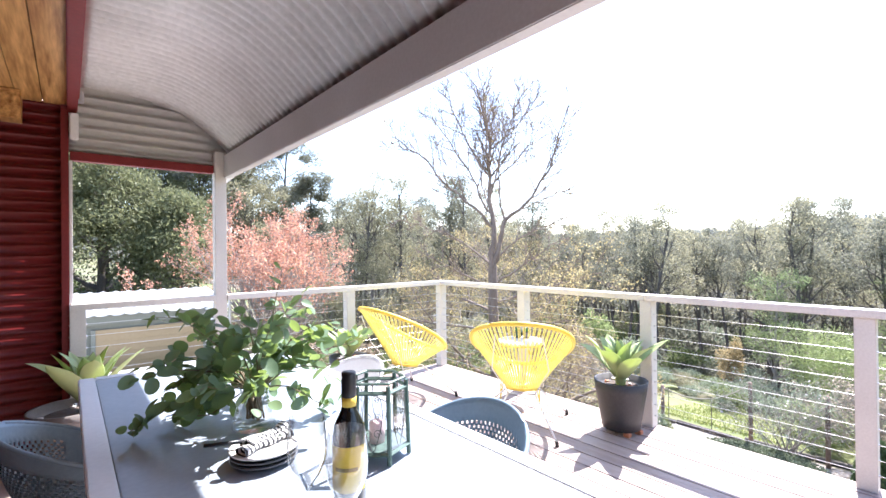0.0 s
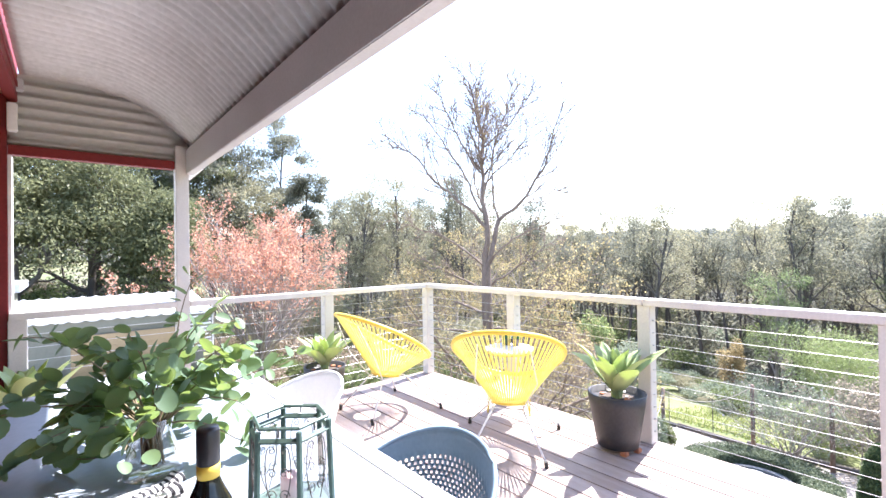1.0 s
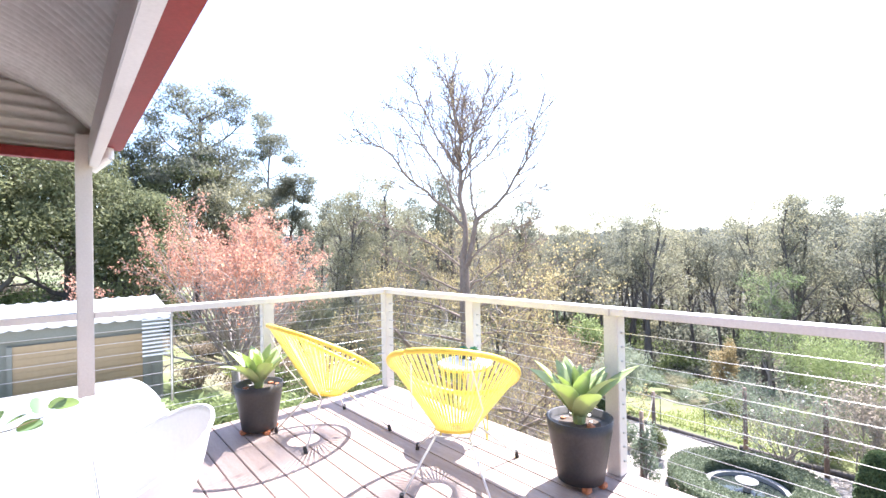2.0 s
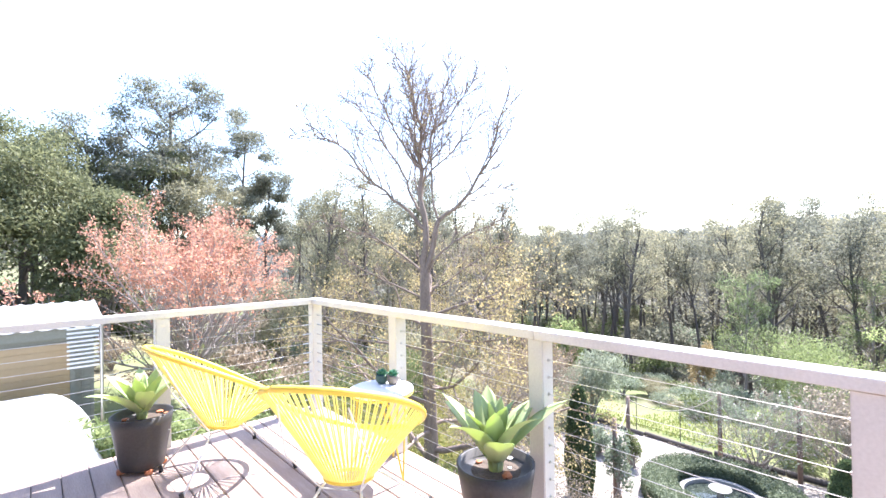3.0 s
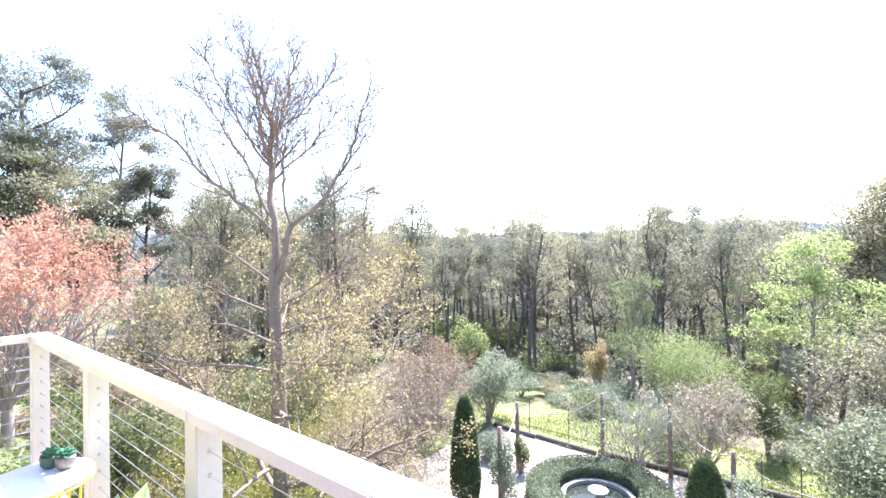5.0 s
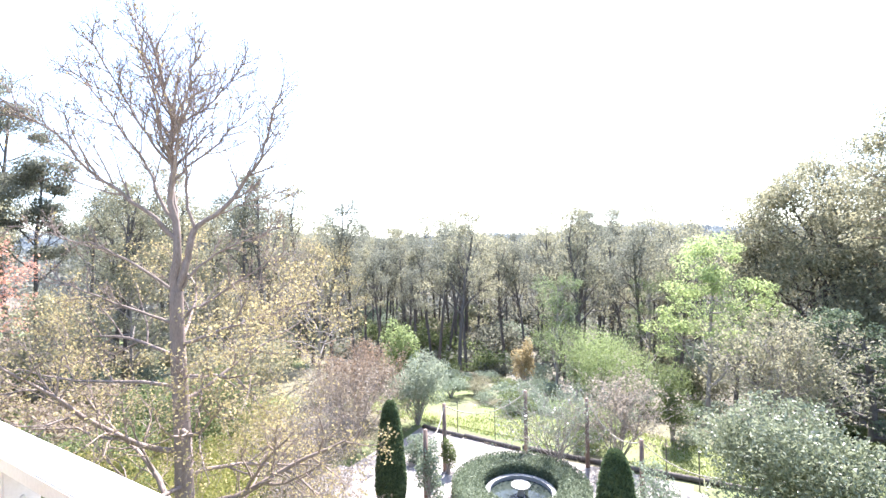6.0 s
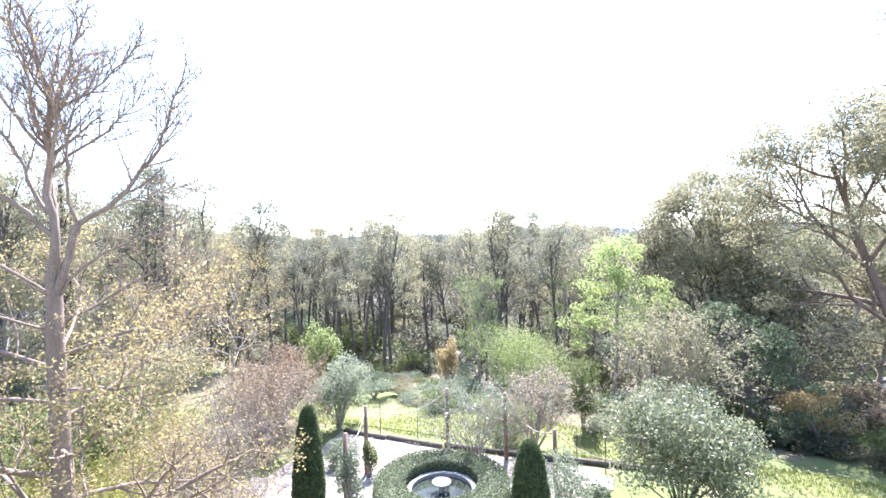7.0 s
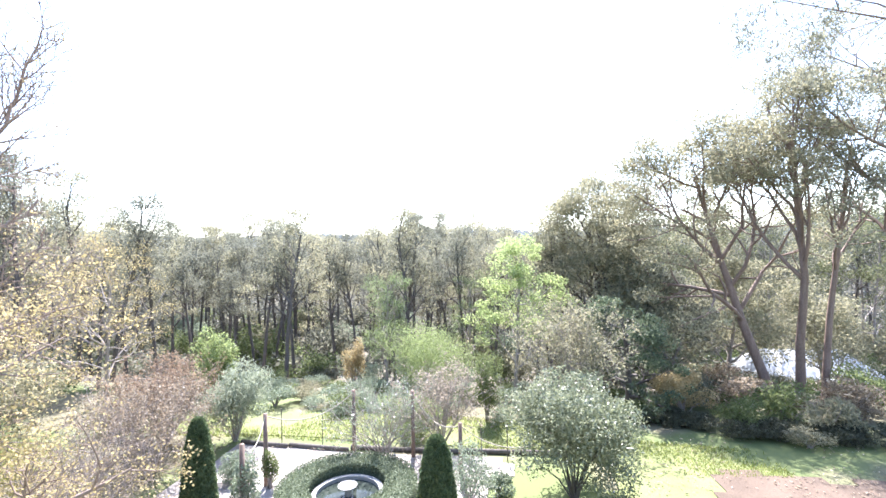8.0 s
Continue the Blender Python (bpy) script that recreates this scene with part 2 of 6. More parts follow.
def tree_meshes(rng, height, radius, cfg, bark, leaf, leaf_size, per_tip, cloud, aspect=0.4, droop=0.4, at=(0, 0, 0), lean=(0, 0)):
    """Limb and leaf arrays of one tree, base at the origin."""
    out, tips = [], []
    grow(out, tips, rng, at, (lean[0], lean[1], 1), height, radius, 0, cfg)
    v, f = tubes(out)
    tips = np.array(tips)
    ball = rng.normal(size=(len(tips) * per_tip, 3))
    ball /= np.linalg.norm(ball, axis=1)[:, None]
    ball *= rng.uniform(0.15, 1.0, (len(ball), 1)) ** 0.5 * np.array((1.0, 1.0, 0.6))
    swell = np.repeat(rng.uniform(0.65, 1.3, len(tips)), per_tip)[:, None]
    c = np.repeat(tips, per_tip, axis=0) + ball * swell * cloud
    lv, lf = leaf_cards(c, leaf_size, rng, aspect, droop)
    return v, f, lv, lf


def plant_tree(name, at, label, seed, height, radius, cfg, bark, leaf, leaf_size, per_tip, cloud, group="", aspect=0.4, droop=0.4, lean=(0, 0), category="tree"):
    rng = np.random.default_rng(seed)
    t = thing(name, at, label, category, group)
    v, f, lv, lf = tree_meshes(rng, height, radius, cfg, bark, leaf, leaf_size, per_tip, cloud, aspect, droop, lean=lean)
    smooth(raw_mesh("trunk", v, f, bark, t))
    raw_mesh("crown", lv, lf, leaf, t)
    return t


def twig_shrub(name, at, label, seed, wide, tall, leaf, leaf_size, group="", keep=0.5, stems=16, bark=None, flowers=None):
    """A shrub of many fine bare twigs with a sprinkling of leaves."""
    rng = np.random.default_rng(seed)
    t = thing(name, at, label, "shrub", group)
    cfg = dict(pieces=(5, 4, 3), taper=0.3, wobble=(0.12, 0.18, 0.24), lift=(0.02, 0.03, -0.03), sides=(4, 3, 3), leaf_level=1, count=(7, 5), ratio=(0.48, 0.5), angle=(40, 44), thin=0.004)
    cfg["from"] = (0.25, 0.2)
    out, tips = [], []
    for k in range(stems):
        w = 2.4 * k
        tilt = wide / tall * 0.62 * math.sqrt((k + 0.5) / stems)
        grow(out, tips, rng, (rng.normal() * 0.08, rng.normal() * 0.08, -0.05), (math.cos(w) * tilt, math.sin(w) * tilt, 1), tall * rng.uniform(0.78, 1.0) * math.sqrt(1 + 0.5 * tilt * tilt), 0.02, 0, cfg)
    v, f = tubes(out)
    v = np.array(v)
    v[:, 2] = np.maximum(v[:, 2], -0.05)
    smooth(raw_mesh("stem", v, f, bark or M_GREY_BARK, t))
    tips = np.array(tips)
    tips = tips[(rng.uniform(size=len(tips)) < keep) & (tips[:, 2] > 0.1)]
    c = np.repeat(tips, 3, axis=0) + rng.normal(size=(len(tips) * 3, 3)) * 0.05
    lv, lf = leaf_cards(c, leaf_size, rng, 0.5)
    raw_mesh("foliage", lv, lf, leaf, t)
    if flowers:
        fc = tips[rng.choice(len(tips), 60, replace=False)] * 1.03
        fv, ff = leaf_cards(fc, leaf_size * 1.1, rng, 0.9)
        raw_mesh("blossom", fv, ff, flowers, t)
    return t


def bush(name, at, label, seed, wide, tall, leaf, leaf_size, count, group="", aspect=0.45, droop=0.0, flowers=None, stems=9, lumps=14, bark=None, category="shrub", clear=0.04, puff=0.22):
    """A shrub: stems from the ground, and leaves in uneven lumps round their ends."""
    rng = np.random.default_rng(seed)
    t = thing(name, at, label, category, group)
    out, ends = [], []
    for k in range(lumps):
        w = rng.uniform(0, 2 * math.pi)
        rr = math.sqrt(rng.uniform(0.02, 1)) * wide * 0.38
        z = tall * rng.uniform(0.3, 0.86) * (1 - 0.28 * (rr / (wide * 0.5)) ** 2)
        ends.append((rr * math.cos(w), rr * math.sin(w), z))
        if k < stems:
            mid = np.array((ends[-1][0] * 0.35, ends[-1][1] * 0.35, z * 0.5))
            out.append(([np.array((rng.normal() * 0.04, rng.normal() * 0.04, -0.05)), mid, np.array(ends[-1])], (0.03, 0.02, 0.008), 5))
    v, f = tubes(out)
    smooth(raw_mesh("stem", v, f, bark or M_GREY_BARK, t))
    ends = np.array(ends)
    pick = rng.integers(0, lumps, count)
    off = rng.normal(size=(count, 3))
    off /= np.linalg.norm(off, axis=1)[:, None]
    off *= (rng.uniform(0.25, 1.08, count) ** 0.5)[:, None] * np.array((wide * puff, wide * puff, tall * puff * 0.9))
    c = ends[pick] + off
    c = c[c[:, 2] > clear]
    lv, lf = leaf_cards(c, leaf_size, rng, aspect, droop)
    raw_mesh("foliage", lv, lf, leaf, t)
    if flowers:
        fc = c[rng.choice(len(c), 34, replace=False)] * 1.04
        fv, ff = leaf_cards(fc, leaf_size * 0.8, rng, 0.9)
        raw_mesh("blossom", fv, ff, flowers, t)
    return t


# ---- ground ----
def ease(a, b, v):
    u = np.clip((v - a) / (b - a), 0, 1)
    return u * u * (3 - 2 * u)


def ground_z(x, y):
    x, y = np.asarray(x, float), np.asarray(y, float)
    z = -1.95 - 3.0 * ease(-1.5, 7.5, x) - 3.4 * ease(15.5, 36, x) - 1.5 * ease(40, 90, x)
    z = z + 1.2 * ease(10, 40, y) * (1 - ease(5, 30, x))
    r = np.hypot(x, y)
    ridge = 22 * ease(130, 420, r) * (0.8 + 0.10 * np.sin(np.arctan2(y, x) * 7 + 1.0) + 0.09 * np.sin(np.arctan2(y, x) * 17))
    return z + ridge + 0.05 * np.sin(x * 1.3 + y * 0.7) * ease(8, 16, r)


def gz(x, y):
    return float(ground_z(x, y))


def ground_material():
    m = surface("garden_ground", (0.11, 0.10, 0.06), (0.20, 0.18, 0.105), 0.9, 0.5, 14, 0.6)
    t = m.node_tree
    n, l = t.nodes, t.links
    b = n["Principled BSDF"]
    base = b.inputs["Base Color"].links[0].from_socket
    co = n.new("ShaderNodeTexCoord")
    noise_tex = n.new("ShaderNodeTexNoise")
    noise_tex.inputs["Scale"].default_value, noise_tex.inputs["Detail"].default_value = 0.22, 5
    l.new(co.outputs["Object"], noise_tex.inputs["Vector"])
    ramp = n.new("ShaderNodeValToRGB")
    ramp.color_ramp.elements[0].position, ramp.color_ramp.elements[1].position = 0.45, 0.55
    l.new(noise_tex.outputs["Fac"], ramp.inputs[0])
    mix = n.new("ShaderNodeMix")
    mix.data_type = "RGBA"
    l.new(ramp.outputs[0], mix.inputs[0])
    l.new(base, mix.inputs[6])
    mix.inputs[7].default_value = (0.12, 0.15, 0.05, 1)
    sep = n.new("ShaderNodeSeparateXYZ")
    l.new(co.outputs["Object"], sep.inputs[0])
    edge = n.new("ShaderNodeMath")
    edge.operation = "MULTIPLY_ADD"
    edge.inputs[1].default_value = 9.0
    l.new(noise_tex.outputs["Fac"], edge.inputs[0])
    l.new(sep.outputs["X"], edge.inputs[2])
    reach = n.new("ShaderNodeMapRange")
    reach.inputs["From Min"].default_value, reach.inputs["From Max"].default_value = 24.5, 27.0
    l.new(edge.outputs[0], reach.inputs["Value"])
    litter = n.new("ShaderNodeMix")
    litter.data_type = "RGBA"
    l.new(reach.outputs[0], litter.inputs[0])
    l.new(mix.outputs[2], litter.inputs[6])
    litter.inputs[7].default_value = (0.13, 0.115, 0.085, 1)
    l.new(litter.outputs[2], b.inputs["Base Color"])
    return m


def build_ground():
    line = np.concatenate([-np.geomspace(40, 2600, 14)[::-1], np.linspace(-36, 76, 113), np.geomspace(80, 2600, 26)])
    gx, gy = np.meshgrid(line, line, indexing="ij")
    verts = np.stack([gx, gy, ground_z(gx, gy)], axis=-1).reshape(-1, 3)
    n = len(line)
    a = (np.arange(n - 1)[:, None] * n + np.arange(n - 1)[None, :]).reshape(-1)
    faces = np.stack([a, a + n, a + n + 1, a + 1], axis=1)
    ob = smooth(raw_mesh("ground", verts, faces, ground_material()))
    tagged(ob, "sloping garden ground with dry grass and bare soil", "ground", kind="structure")


build_ground()


def patch(name, label, outline, material, lift, category, step=0.35):
    """A thin bed of gravel or lawn that follows the ground inside an outline function."""
    xs, ys, inside = outline
    gx, gy = np.meshgrid(np.arange(xs[0], xs[1], step), np.arange(ys[0], ys[1], step), indexing="ij")
    keep = inside(gx, gy)
    idx, verts, faces = {}, [], []
    for i in range(gx.shape[0] - 1):
        for j in range(gx.shape[1] - 1):
            if keep[i, j]:
                q = []
                for a, b in ((i, j), (i + 1, j), (i + 1, j + 1), (i, j + 1)):
                    if (a, b) not in idx:
                        idx[(a, b)] = len(verts)
                        x, y = gx[a, b], gy[a, b]
                        verts.append((x, y, gz(x, y) + lift))
                    q.append(idx[(a, b)])
                faces.append(q)
    return tagged(smooth(raw_mesh(name, verts, faces, material)), label, category, kind="structure")


M_GRAVEL = surface("pale_gravel", (0.23, 0.205, 0.185), (0.39, 0.355, 0.325), 0.9, 1.5, 45, 0.8)
M_LAWN = surface("lawn_soil", (0.12, 0.14, 0.045), (0.20, 0.22, 0.085), 0.9, 1.2, 25, 0.8)
M_MULCH = surface("dark_mulch", (0.075, 0.053, 0.038), (0.155, 0.112, 0.082), 0.95, 1.2, 25, 0.8)
wave = lambda v: 0.35 * np.sin(v * 0.9) + 0.2 * np.sin(v * 2.3 + 1)
patch("pavement_gravel", "pale gravel courtyard round the pond", ((6.0, 13.7), (-4.4, 5.6), lambda x, y: (x < 13.3 + 0.15 * wave(y)) & (x > 6.4 + wave(y)) & (y < 5.0 + wave(x)) & (y > -4.0 + wave(x))), M_GRAVEL, 0.02, "pavement")
patch("ground_lawn", "sunlit green lawn behind the garden", ((13.8, 21.5), (-6.0, 9.5), lambda x, y: (x > 14.0) & (x < 16.2 + wave(y)) & (y < 8.5 + wave(x))), M_LAWN, 0.02, "lawn")
patch("ground_verge", "bright green grass beside the bare soil", ((9.5, 17.0), (-14.5, -6.0), lambda x, y: (x > 11.4 + wave(y)) & (x < 14.6 + wave(y * 1.3)) & (y > -11.5 + 2 * wave(x)) & (y < -6.8 + wave(x))), M_LAWN, 0.02, "lawn")
patch("ground_soil", "bare brown soil with bark litter", ((9.6, 14.6), (-17.5, -9.0), lambda x, y: (x > 10.2 + wave(y)) & (x < 13.2 + wave(y * 0.7)) & (y < -9.4 + wave(x))), M_MULCH, 0.045, "soil")


def grass_tufts():
    rng = np.random.default_rng(5)
    n = 15000
    x, y = rng.uniform(13.9, 16.6, n), rng.uniform(-5.5, 8.5, n)
    x2, y2 = rng.uniform(13.0, 15.0, 6000), rng.uniform(-12, -6.9, 6000)
    x3, y3 = rng.uniform(2.0, 8.0, 30000), rng.uniform(3.2, 14.0, 30000)
    x, y = np.concatenate([x, x2, x3]), np.concatenate([y, y2, y3])
    patchy = (np.sin(1.7 * x + 0.6 * y) + np.sin(1.1 * y - 0.5 * x + 1.0) + rng.normal(size=len(x)) * 0.5 > -0.4) | (np.arange(len(x)) >= len(x) - 30000)
    x, y = x[patchy], y[patchy]
    z = ground_z(x, y)
    h = 0.05 + 0.08 * rng.uniform(0, 1, len(x)) ** 3
    h[-30000:] *= 2.2
    w = rng.uniform(0, 2 * math.pi, len(x))
    dx, dy = np.cos(w) * 0.02, np.sin(w) * 0.02
    lx, ly = rng.normal(size=len(x)) * h * 0.4, rng.normal(size=len(x)) * h * 0.4
    v = np.stack([np.stack([x - dx, y - dy, z], 1), np.stack([x + dx, y + dy, z], 1), np.stack([x + lx + dx * 0.2, y + ly + dy * 0.2, z + h], 1), np.stack([x + lx - dx * 0.2, y + ly - dy * 0.2, z + h], 1)], axis=1).reshape(-1, 3)
    f = np.arange(len(v)).reshape(-1, 4)
    tagged(raw_mesh("grass", v, f, M_GRASS), "bright green and straw grass tufts on the slope", "grass", kind="stuff")


grass_tufts()


def leaf_litter():
    """Fallen leaves and bark on gravel and soil."""
    rng = np.random.default_rng(6)
    x = np.concatenate([rng.uniform(6.2, 13.3, 5000), rng.uniform(9.8, 16, 2600)])
    y = np.concatenate([rng.uniform(-4.2, 5.2, 5000), rng.uniform(-17, -6.5, 2600)])
    keep = np.sin(2.1 * x) + np.sin(1.7 * y + 1.3 * x) + rng.normal(size=len(x)) * 0.6 > 0.1
    x, y = x[keep], y[keep]
    c = np.stack([x, y, ground_z(x, y) + 0.075], 1)
    v, f = leaf_cards(c, 0.11, rng, 0.4)
    v = v.reshape(-1, 4, 3)
    v[..., 2] = c[:, None, 2] + (v[..., 2] - c[:, None, 2]) * 0.2
    tagged(raw_mesh("leaf_litter", v.reshape(-1, 3), f, M_BROWN_LEAF), "brown leaves and bark fallen on the ground", "litter", kind="stuff")


leaf_litter()


# ---- deck and rails ----
FRAME_END = -7.5
POST_Y = [-1.265, -2.49, -3.715, -4.94, -6.165]


def build_deck():
    floor = thing("floor", (0, 0, 0), "timber deck of narrow brown boards in sun", "floor", kind="structure")
    part("joists", box(-4.9, 0.03, FRAME_END, 0.03, -0.22, -0.034), M_JOIST, floor)
    me = None
    step = 0.142
    for k in range(35):
        x = 0.055 - step / 2 - k * step
        if me is None:
            ob = part("board", box(-0.0685, 0.0685, FRAME_END, 0.075, -0.032, 0.0, 0.004), M_DECK, floor)
            me = ob.data
        else:
            ob = new("board", me)
            ob.parent = floor
        ob.location = (x, 0, random.uniform(-0.001, 0.001))
    for k, y in enumerate((-0.5, -3.0, -5.5)):
        for x in (-4.6, -2.4, -0.2):
            g = gz(x, y)
            s = thing("deck_stump", (x, y, g), "timber post carrying the raised deck", "post", "deck stumps")
            part("post", box(-0.06, 0.06, -0.06, 0.06, -0.1, -0.22 - g), M_JOIST, s)


build_deck()


def rail_post(at, top=0.955, inner=(-1, 0), corner=False):
    p = thing("balustrade_post", at, "square light-painted balustrade post with cable holes", "post", "balustrade posts")
    part("shaft", box(-0.045, 0.045, -0.045, 0.045, 0, top, 0.004), M_POST, p)
    along = Vector((0, 1, 0)) if inner[0] else Vector((1, 0, 0))
    for k in range(10):
        z = 0.085 + k * 0.085
        for s in (-1, 1):
            a = along * (0.044 * s) + Vector((0, 0, z))
            part("ferrule", rod(a, a + along * 0.008 * s, 0.008, 0.006, 8), M_STEEL, p)
    if corner:
        for k in range(10):
            z = 0.085 + k * 0.085
            for d in (Vector((-1, 0, 0)), Vector((0, -1, 0))):
                a = d * 0.046 + Vector((0, 0, z))
                part("tensioner", rod(a, a + d * 0.075, 0.0055, 0.0045, 8), M_STEEL, p)
    return p


def rails():
    r = thing("handrail_long", (0, 0, 0), "pale painted timber handrail along the deck edge", "handrail")
    for y0, y1 in ((-2.488, 0.055), (-4.938, -2.492), (FRAME_END, -4.942)):
        part("top_rail", box(-0.055, 0.055, y0, y1, 0.955, 1.0, 0.003), M_RAIL, r)
    l = thing("handrail_end", (0, 0, 0), "pale painted timber handrail across the deck end", "handrail")
    for x0, x1 in ((-2.378, -0.057), (-3.40, -2.472)):
        part("top_rail", box(x0, x1, -0.055, 0.055, 0.955, 1.0, 0.003), M_RAIL, l)
    for y in [0.0] + POST_Y:
        rail_post((0, y, 0), corner=y == 0.0)
    rail_post((-1.215, 0, 0), inner=(0, -1))
    rail_post((-3.36, 0, 0), inner=(0, -1))
    for k in range(10):
        z = 0.085 + k * 0.085
        c = thing("balustrade_cable", (0, 0, z), "thin stainless steel balustrade cable", "cable", "balustrade cables")
        part("wire", rod((0, FRAME_END, 0), (0, -0.02, 0), 0.0015, sides=6), M_STEEL, c)
        c = thing("balustrade_cable", (0, 0, z), "thin stainless steel balustrade cable", "cable", "balustrade cables")
        part("wire", rod((-3.34, 0, 0), (-0.02, 0, 0), 0.0015, sides=6), M_STEEL, c)


rails()


# ---- verandah roof and house corner ----
ROOF_X0, ROOF_X1, ROOF_Y1 = -3.345, -2.34, 0.0


def arch(x):
    """Height of the curved sheet over the verandah: flat by the house, falling to the beam."""
    u = (x - ROOF_X0) / (ROOF_X1 - ROOF_X0)
    return 2.56 - 0.36 * max(0.0, (u - 0.25) / 0.75) ** 2.4


def verandah():
    post = thing("verandah_post", (-2.425, 0, 0), "square light grey verandah post", "post")
    part("shaft", box(-0.045, 0.045, -0.045, 0.045, 0, 2.2, 0.004), M_POST, post)
    beam = thing("verandah_beam", (0, 0, 0), "grey painted timber beam under the curved roof", "beam")
    part("timber", box(-2.40, -2.345, FRAME_END, -0.047, 1.985, 2.175, 0.004), M_BEAM, beam)
    # curved corrugated sheet, ridges across the beam
    pitch, deep = 0.076, 0.013
    ny, nx = int(7.4 / pitch * 8), 26
    xs = np.linspace(ROOF_X0, ROOF_X1 - 0.004, nx)
    ys = np.linspace(ROOF_Y1 + 0.07, FRAME_END + 0.1, ny)
    zs = np.array([arch(x) for x in xs])
    wavez = deep * np.sin(2 * math.pi * ys / pitch)
    v = np.stack(np.broadcast_arrays(xs[:, None], ys[None, :], zs[:, None] + wavez[None, :]), axis=-1).reshape(-1, 3)
    a = (np.arange(nx - 1)[:, None] * ny + np.arange(ny - 1)[None, :]).reshape(-1)
    sheet = smooth(raw_mesh("ceiling", v, np.stack([a, a + ny, a + ny + 1, a + 1], 1), M_IRON))
    solid = sheet.modifiers.new("sheet", "SOLIDIFY")
    solid.thickness, solid.offset = 0.003, 1
    tagged(sheet, "curved galvanised corrugated verandah roof sheet", "roof", kind="structure")
    # end panel of level corrugations under the arch
    bm = bmesh.new()
    cols = [ROOF_X0 - 0.06 + (ROOF_X1 - ROOF_X0 + 0.06) * k / 24 for k in range(25)]
    rows = 90
    grid = []
    for x in cols:
        top = arch(max(x, ROOF_X0)) - 0.004
        line = []
        for k in range(rows + 1):
            z = 2.085 + (top - 2.085) * k / rows
            line.append(bm.verts.new((x, 0.03 + 0.019 * math.sin(2 * math.pi * z / 0.076), z)))
        grid.append(line)
    for c0, c1 in zip(grid, grid[1:]):
        for k in range(rows):
            bm.faces.new((c0[k], c1[k], c1[k + 1], c0[k + 1]))
    end = tagged(smooth(mesh_object("wall_gable", bm, M_IRON_WALL)), "cream corrugated end panel below the curved roof", "wall", kind="structure")
    m = end.modifiers.new("sheet", "SOLIDIFY")
    m.thickness = 0.004
    rail = thing("end_beam", (0, 0, 0), "dark red beam under the corrugated end panel", "beam")
    part("timber", box(-3.40, -2.472, -0.02, 0.05, 2.02, 2.083, 0.004), M_RED_TRIM, rail)
    gutter = thing("roof_gutter", (0, 0, 0), "red metal gutter and fascia along the verandah roof", "gutter")
    part("trough", box(-2.335, -2.20, FRAME_END, 0.06, 2.13, 2.25, 0.012), M_RED_TRIM, gutter)
    part("fascia", box(-2.3435, -2.336, FRAME_END, 0.05, 2.02, 2.26), M_RED_TRIM, gutter)
    pipe = thing("downpipe", (-2.29, 0.0, 2.13), "white downpipe elbow below the red gutter", "downpipe")
    part("elbow", rod((0, 0, 0), (0, 0, -0.07), 0.035, sides=14), M_WHITE, pipe)
    part("bend", rod((0, 0, -0.06), (-0.09, 0.05, -0.15), 0.035, sides=14), M_WHITE, pipe)
    # house corner: red cladding that faces the deck, timber-lined soffit before it
    bm = bmesh.new()
    lines = []
    for x in (-6.0, -3.445):
        lines.append([bm.verts.new((x, 0.05 + 0.010 * math.sin(2 * math.pi * (z / 300 * 2.45) / 0.076), z / 300 * 2.45)) for z in range(301)])
    for k in range(300):
        bm.faces.new((lines[0][k], lines[1][k], lines[1][k + 1], lines[0][k + 1]))
    wall = tagged(smooth(mesh_object("wall_red", bm, M_RED)), "dark red corrugated steel house wall", "wall", kind="structure")
    wm = wall.modifiers.new("thick", "SOLIDIFY")
    wm.thickness, wm.offset = 0.09, -1
    trim = thing("trim", (0, 0, 0), "dark red corner trim of the house wall", "trim", kind="structure")
    part("corner", box(-3.448, -3.405, -0.01, 0.15, 0, 2.405, 0.004), M_RED_TRIM, trim)
    part("edge", box(-3.404, -3.385, 0.0, 0.12, 0, 2.02, 0.003), M_WHITE, trim)
    fascia = thing("fascia", (0, 0, 0), "dark red fascia between timber soffit and curved roof", "fascia", kind="structure")
    part("board", box(-3.4145, -3.355, FRAME_END, 0.04, 2.37, 2.75, 0.006), M_RED_TRIM, fascia)
    part("bead", box(-3.354, -3.346, FRAME_END, 0.02, 2.44, 2.47, 0.002), M_RED_TRIM, fascia)
    lamp = thing("wall_bracket", (-3.375, -0.02, 2.2), "small white bracket by the red fascia", "bracket")
    part("plate", box(-0.025, 0.025, -0.06, 0.0, -0.04, 0.14, 0.006), M_WHITE, lamp)
    part("knob", box(0.01, 0.055, -0.07, -0.02, 0.22, 0.30, 0.006), M_BEAM, lamp)
    soffit = thing("ceiling_timber", (0, 0, 0), "varnished pine boards lining the soffit", "ceiling", kind="structure")
    bm = bmesh.new()
    for k in range(22):
        x1 = -3.414 - k * 0.13
        box(x1 - 0.125, x1, FRAME_END, 0.035, 2.41, 2.43, 0.002, bm)
    part("lining", bm, M_WOOD_CEILING, soffit)
    part("backing", box(-6.0, -3.414, FRAME_END, 0.035, 2.432, 2.45), M_JOIST, soffit)
    block = thing("timber_block", (-3.64, -0.12, 2.41), "short pine block hanging from the soffit", "beam")
    part("timber", box(-0.42, 0.0, -0.10, 0.06, -0.19, -0.004, 0.004), M_WOOD_CEILING, block)
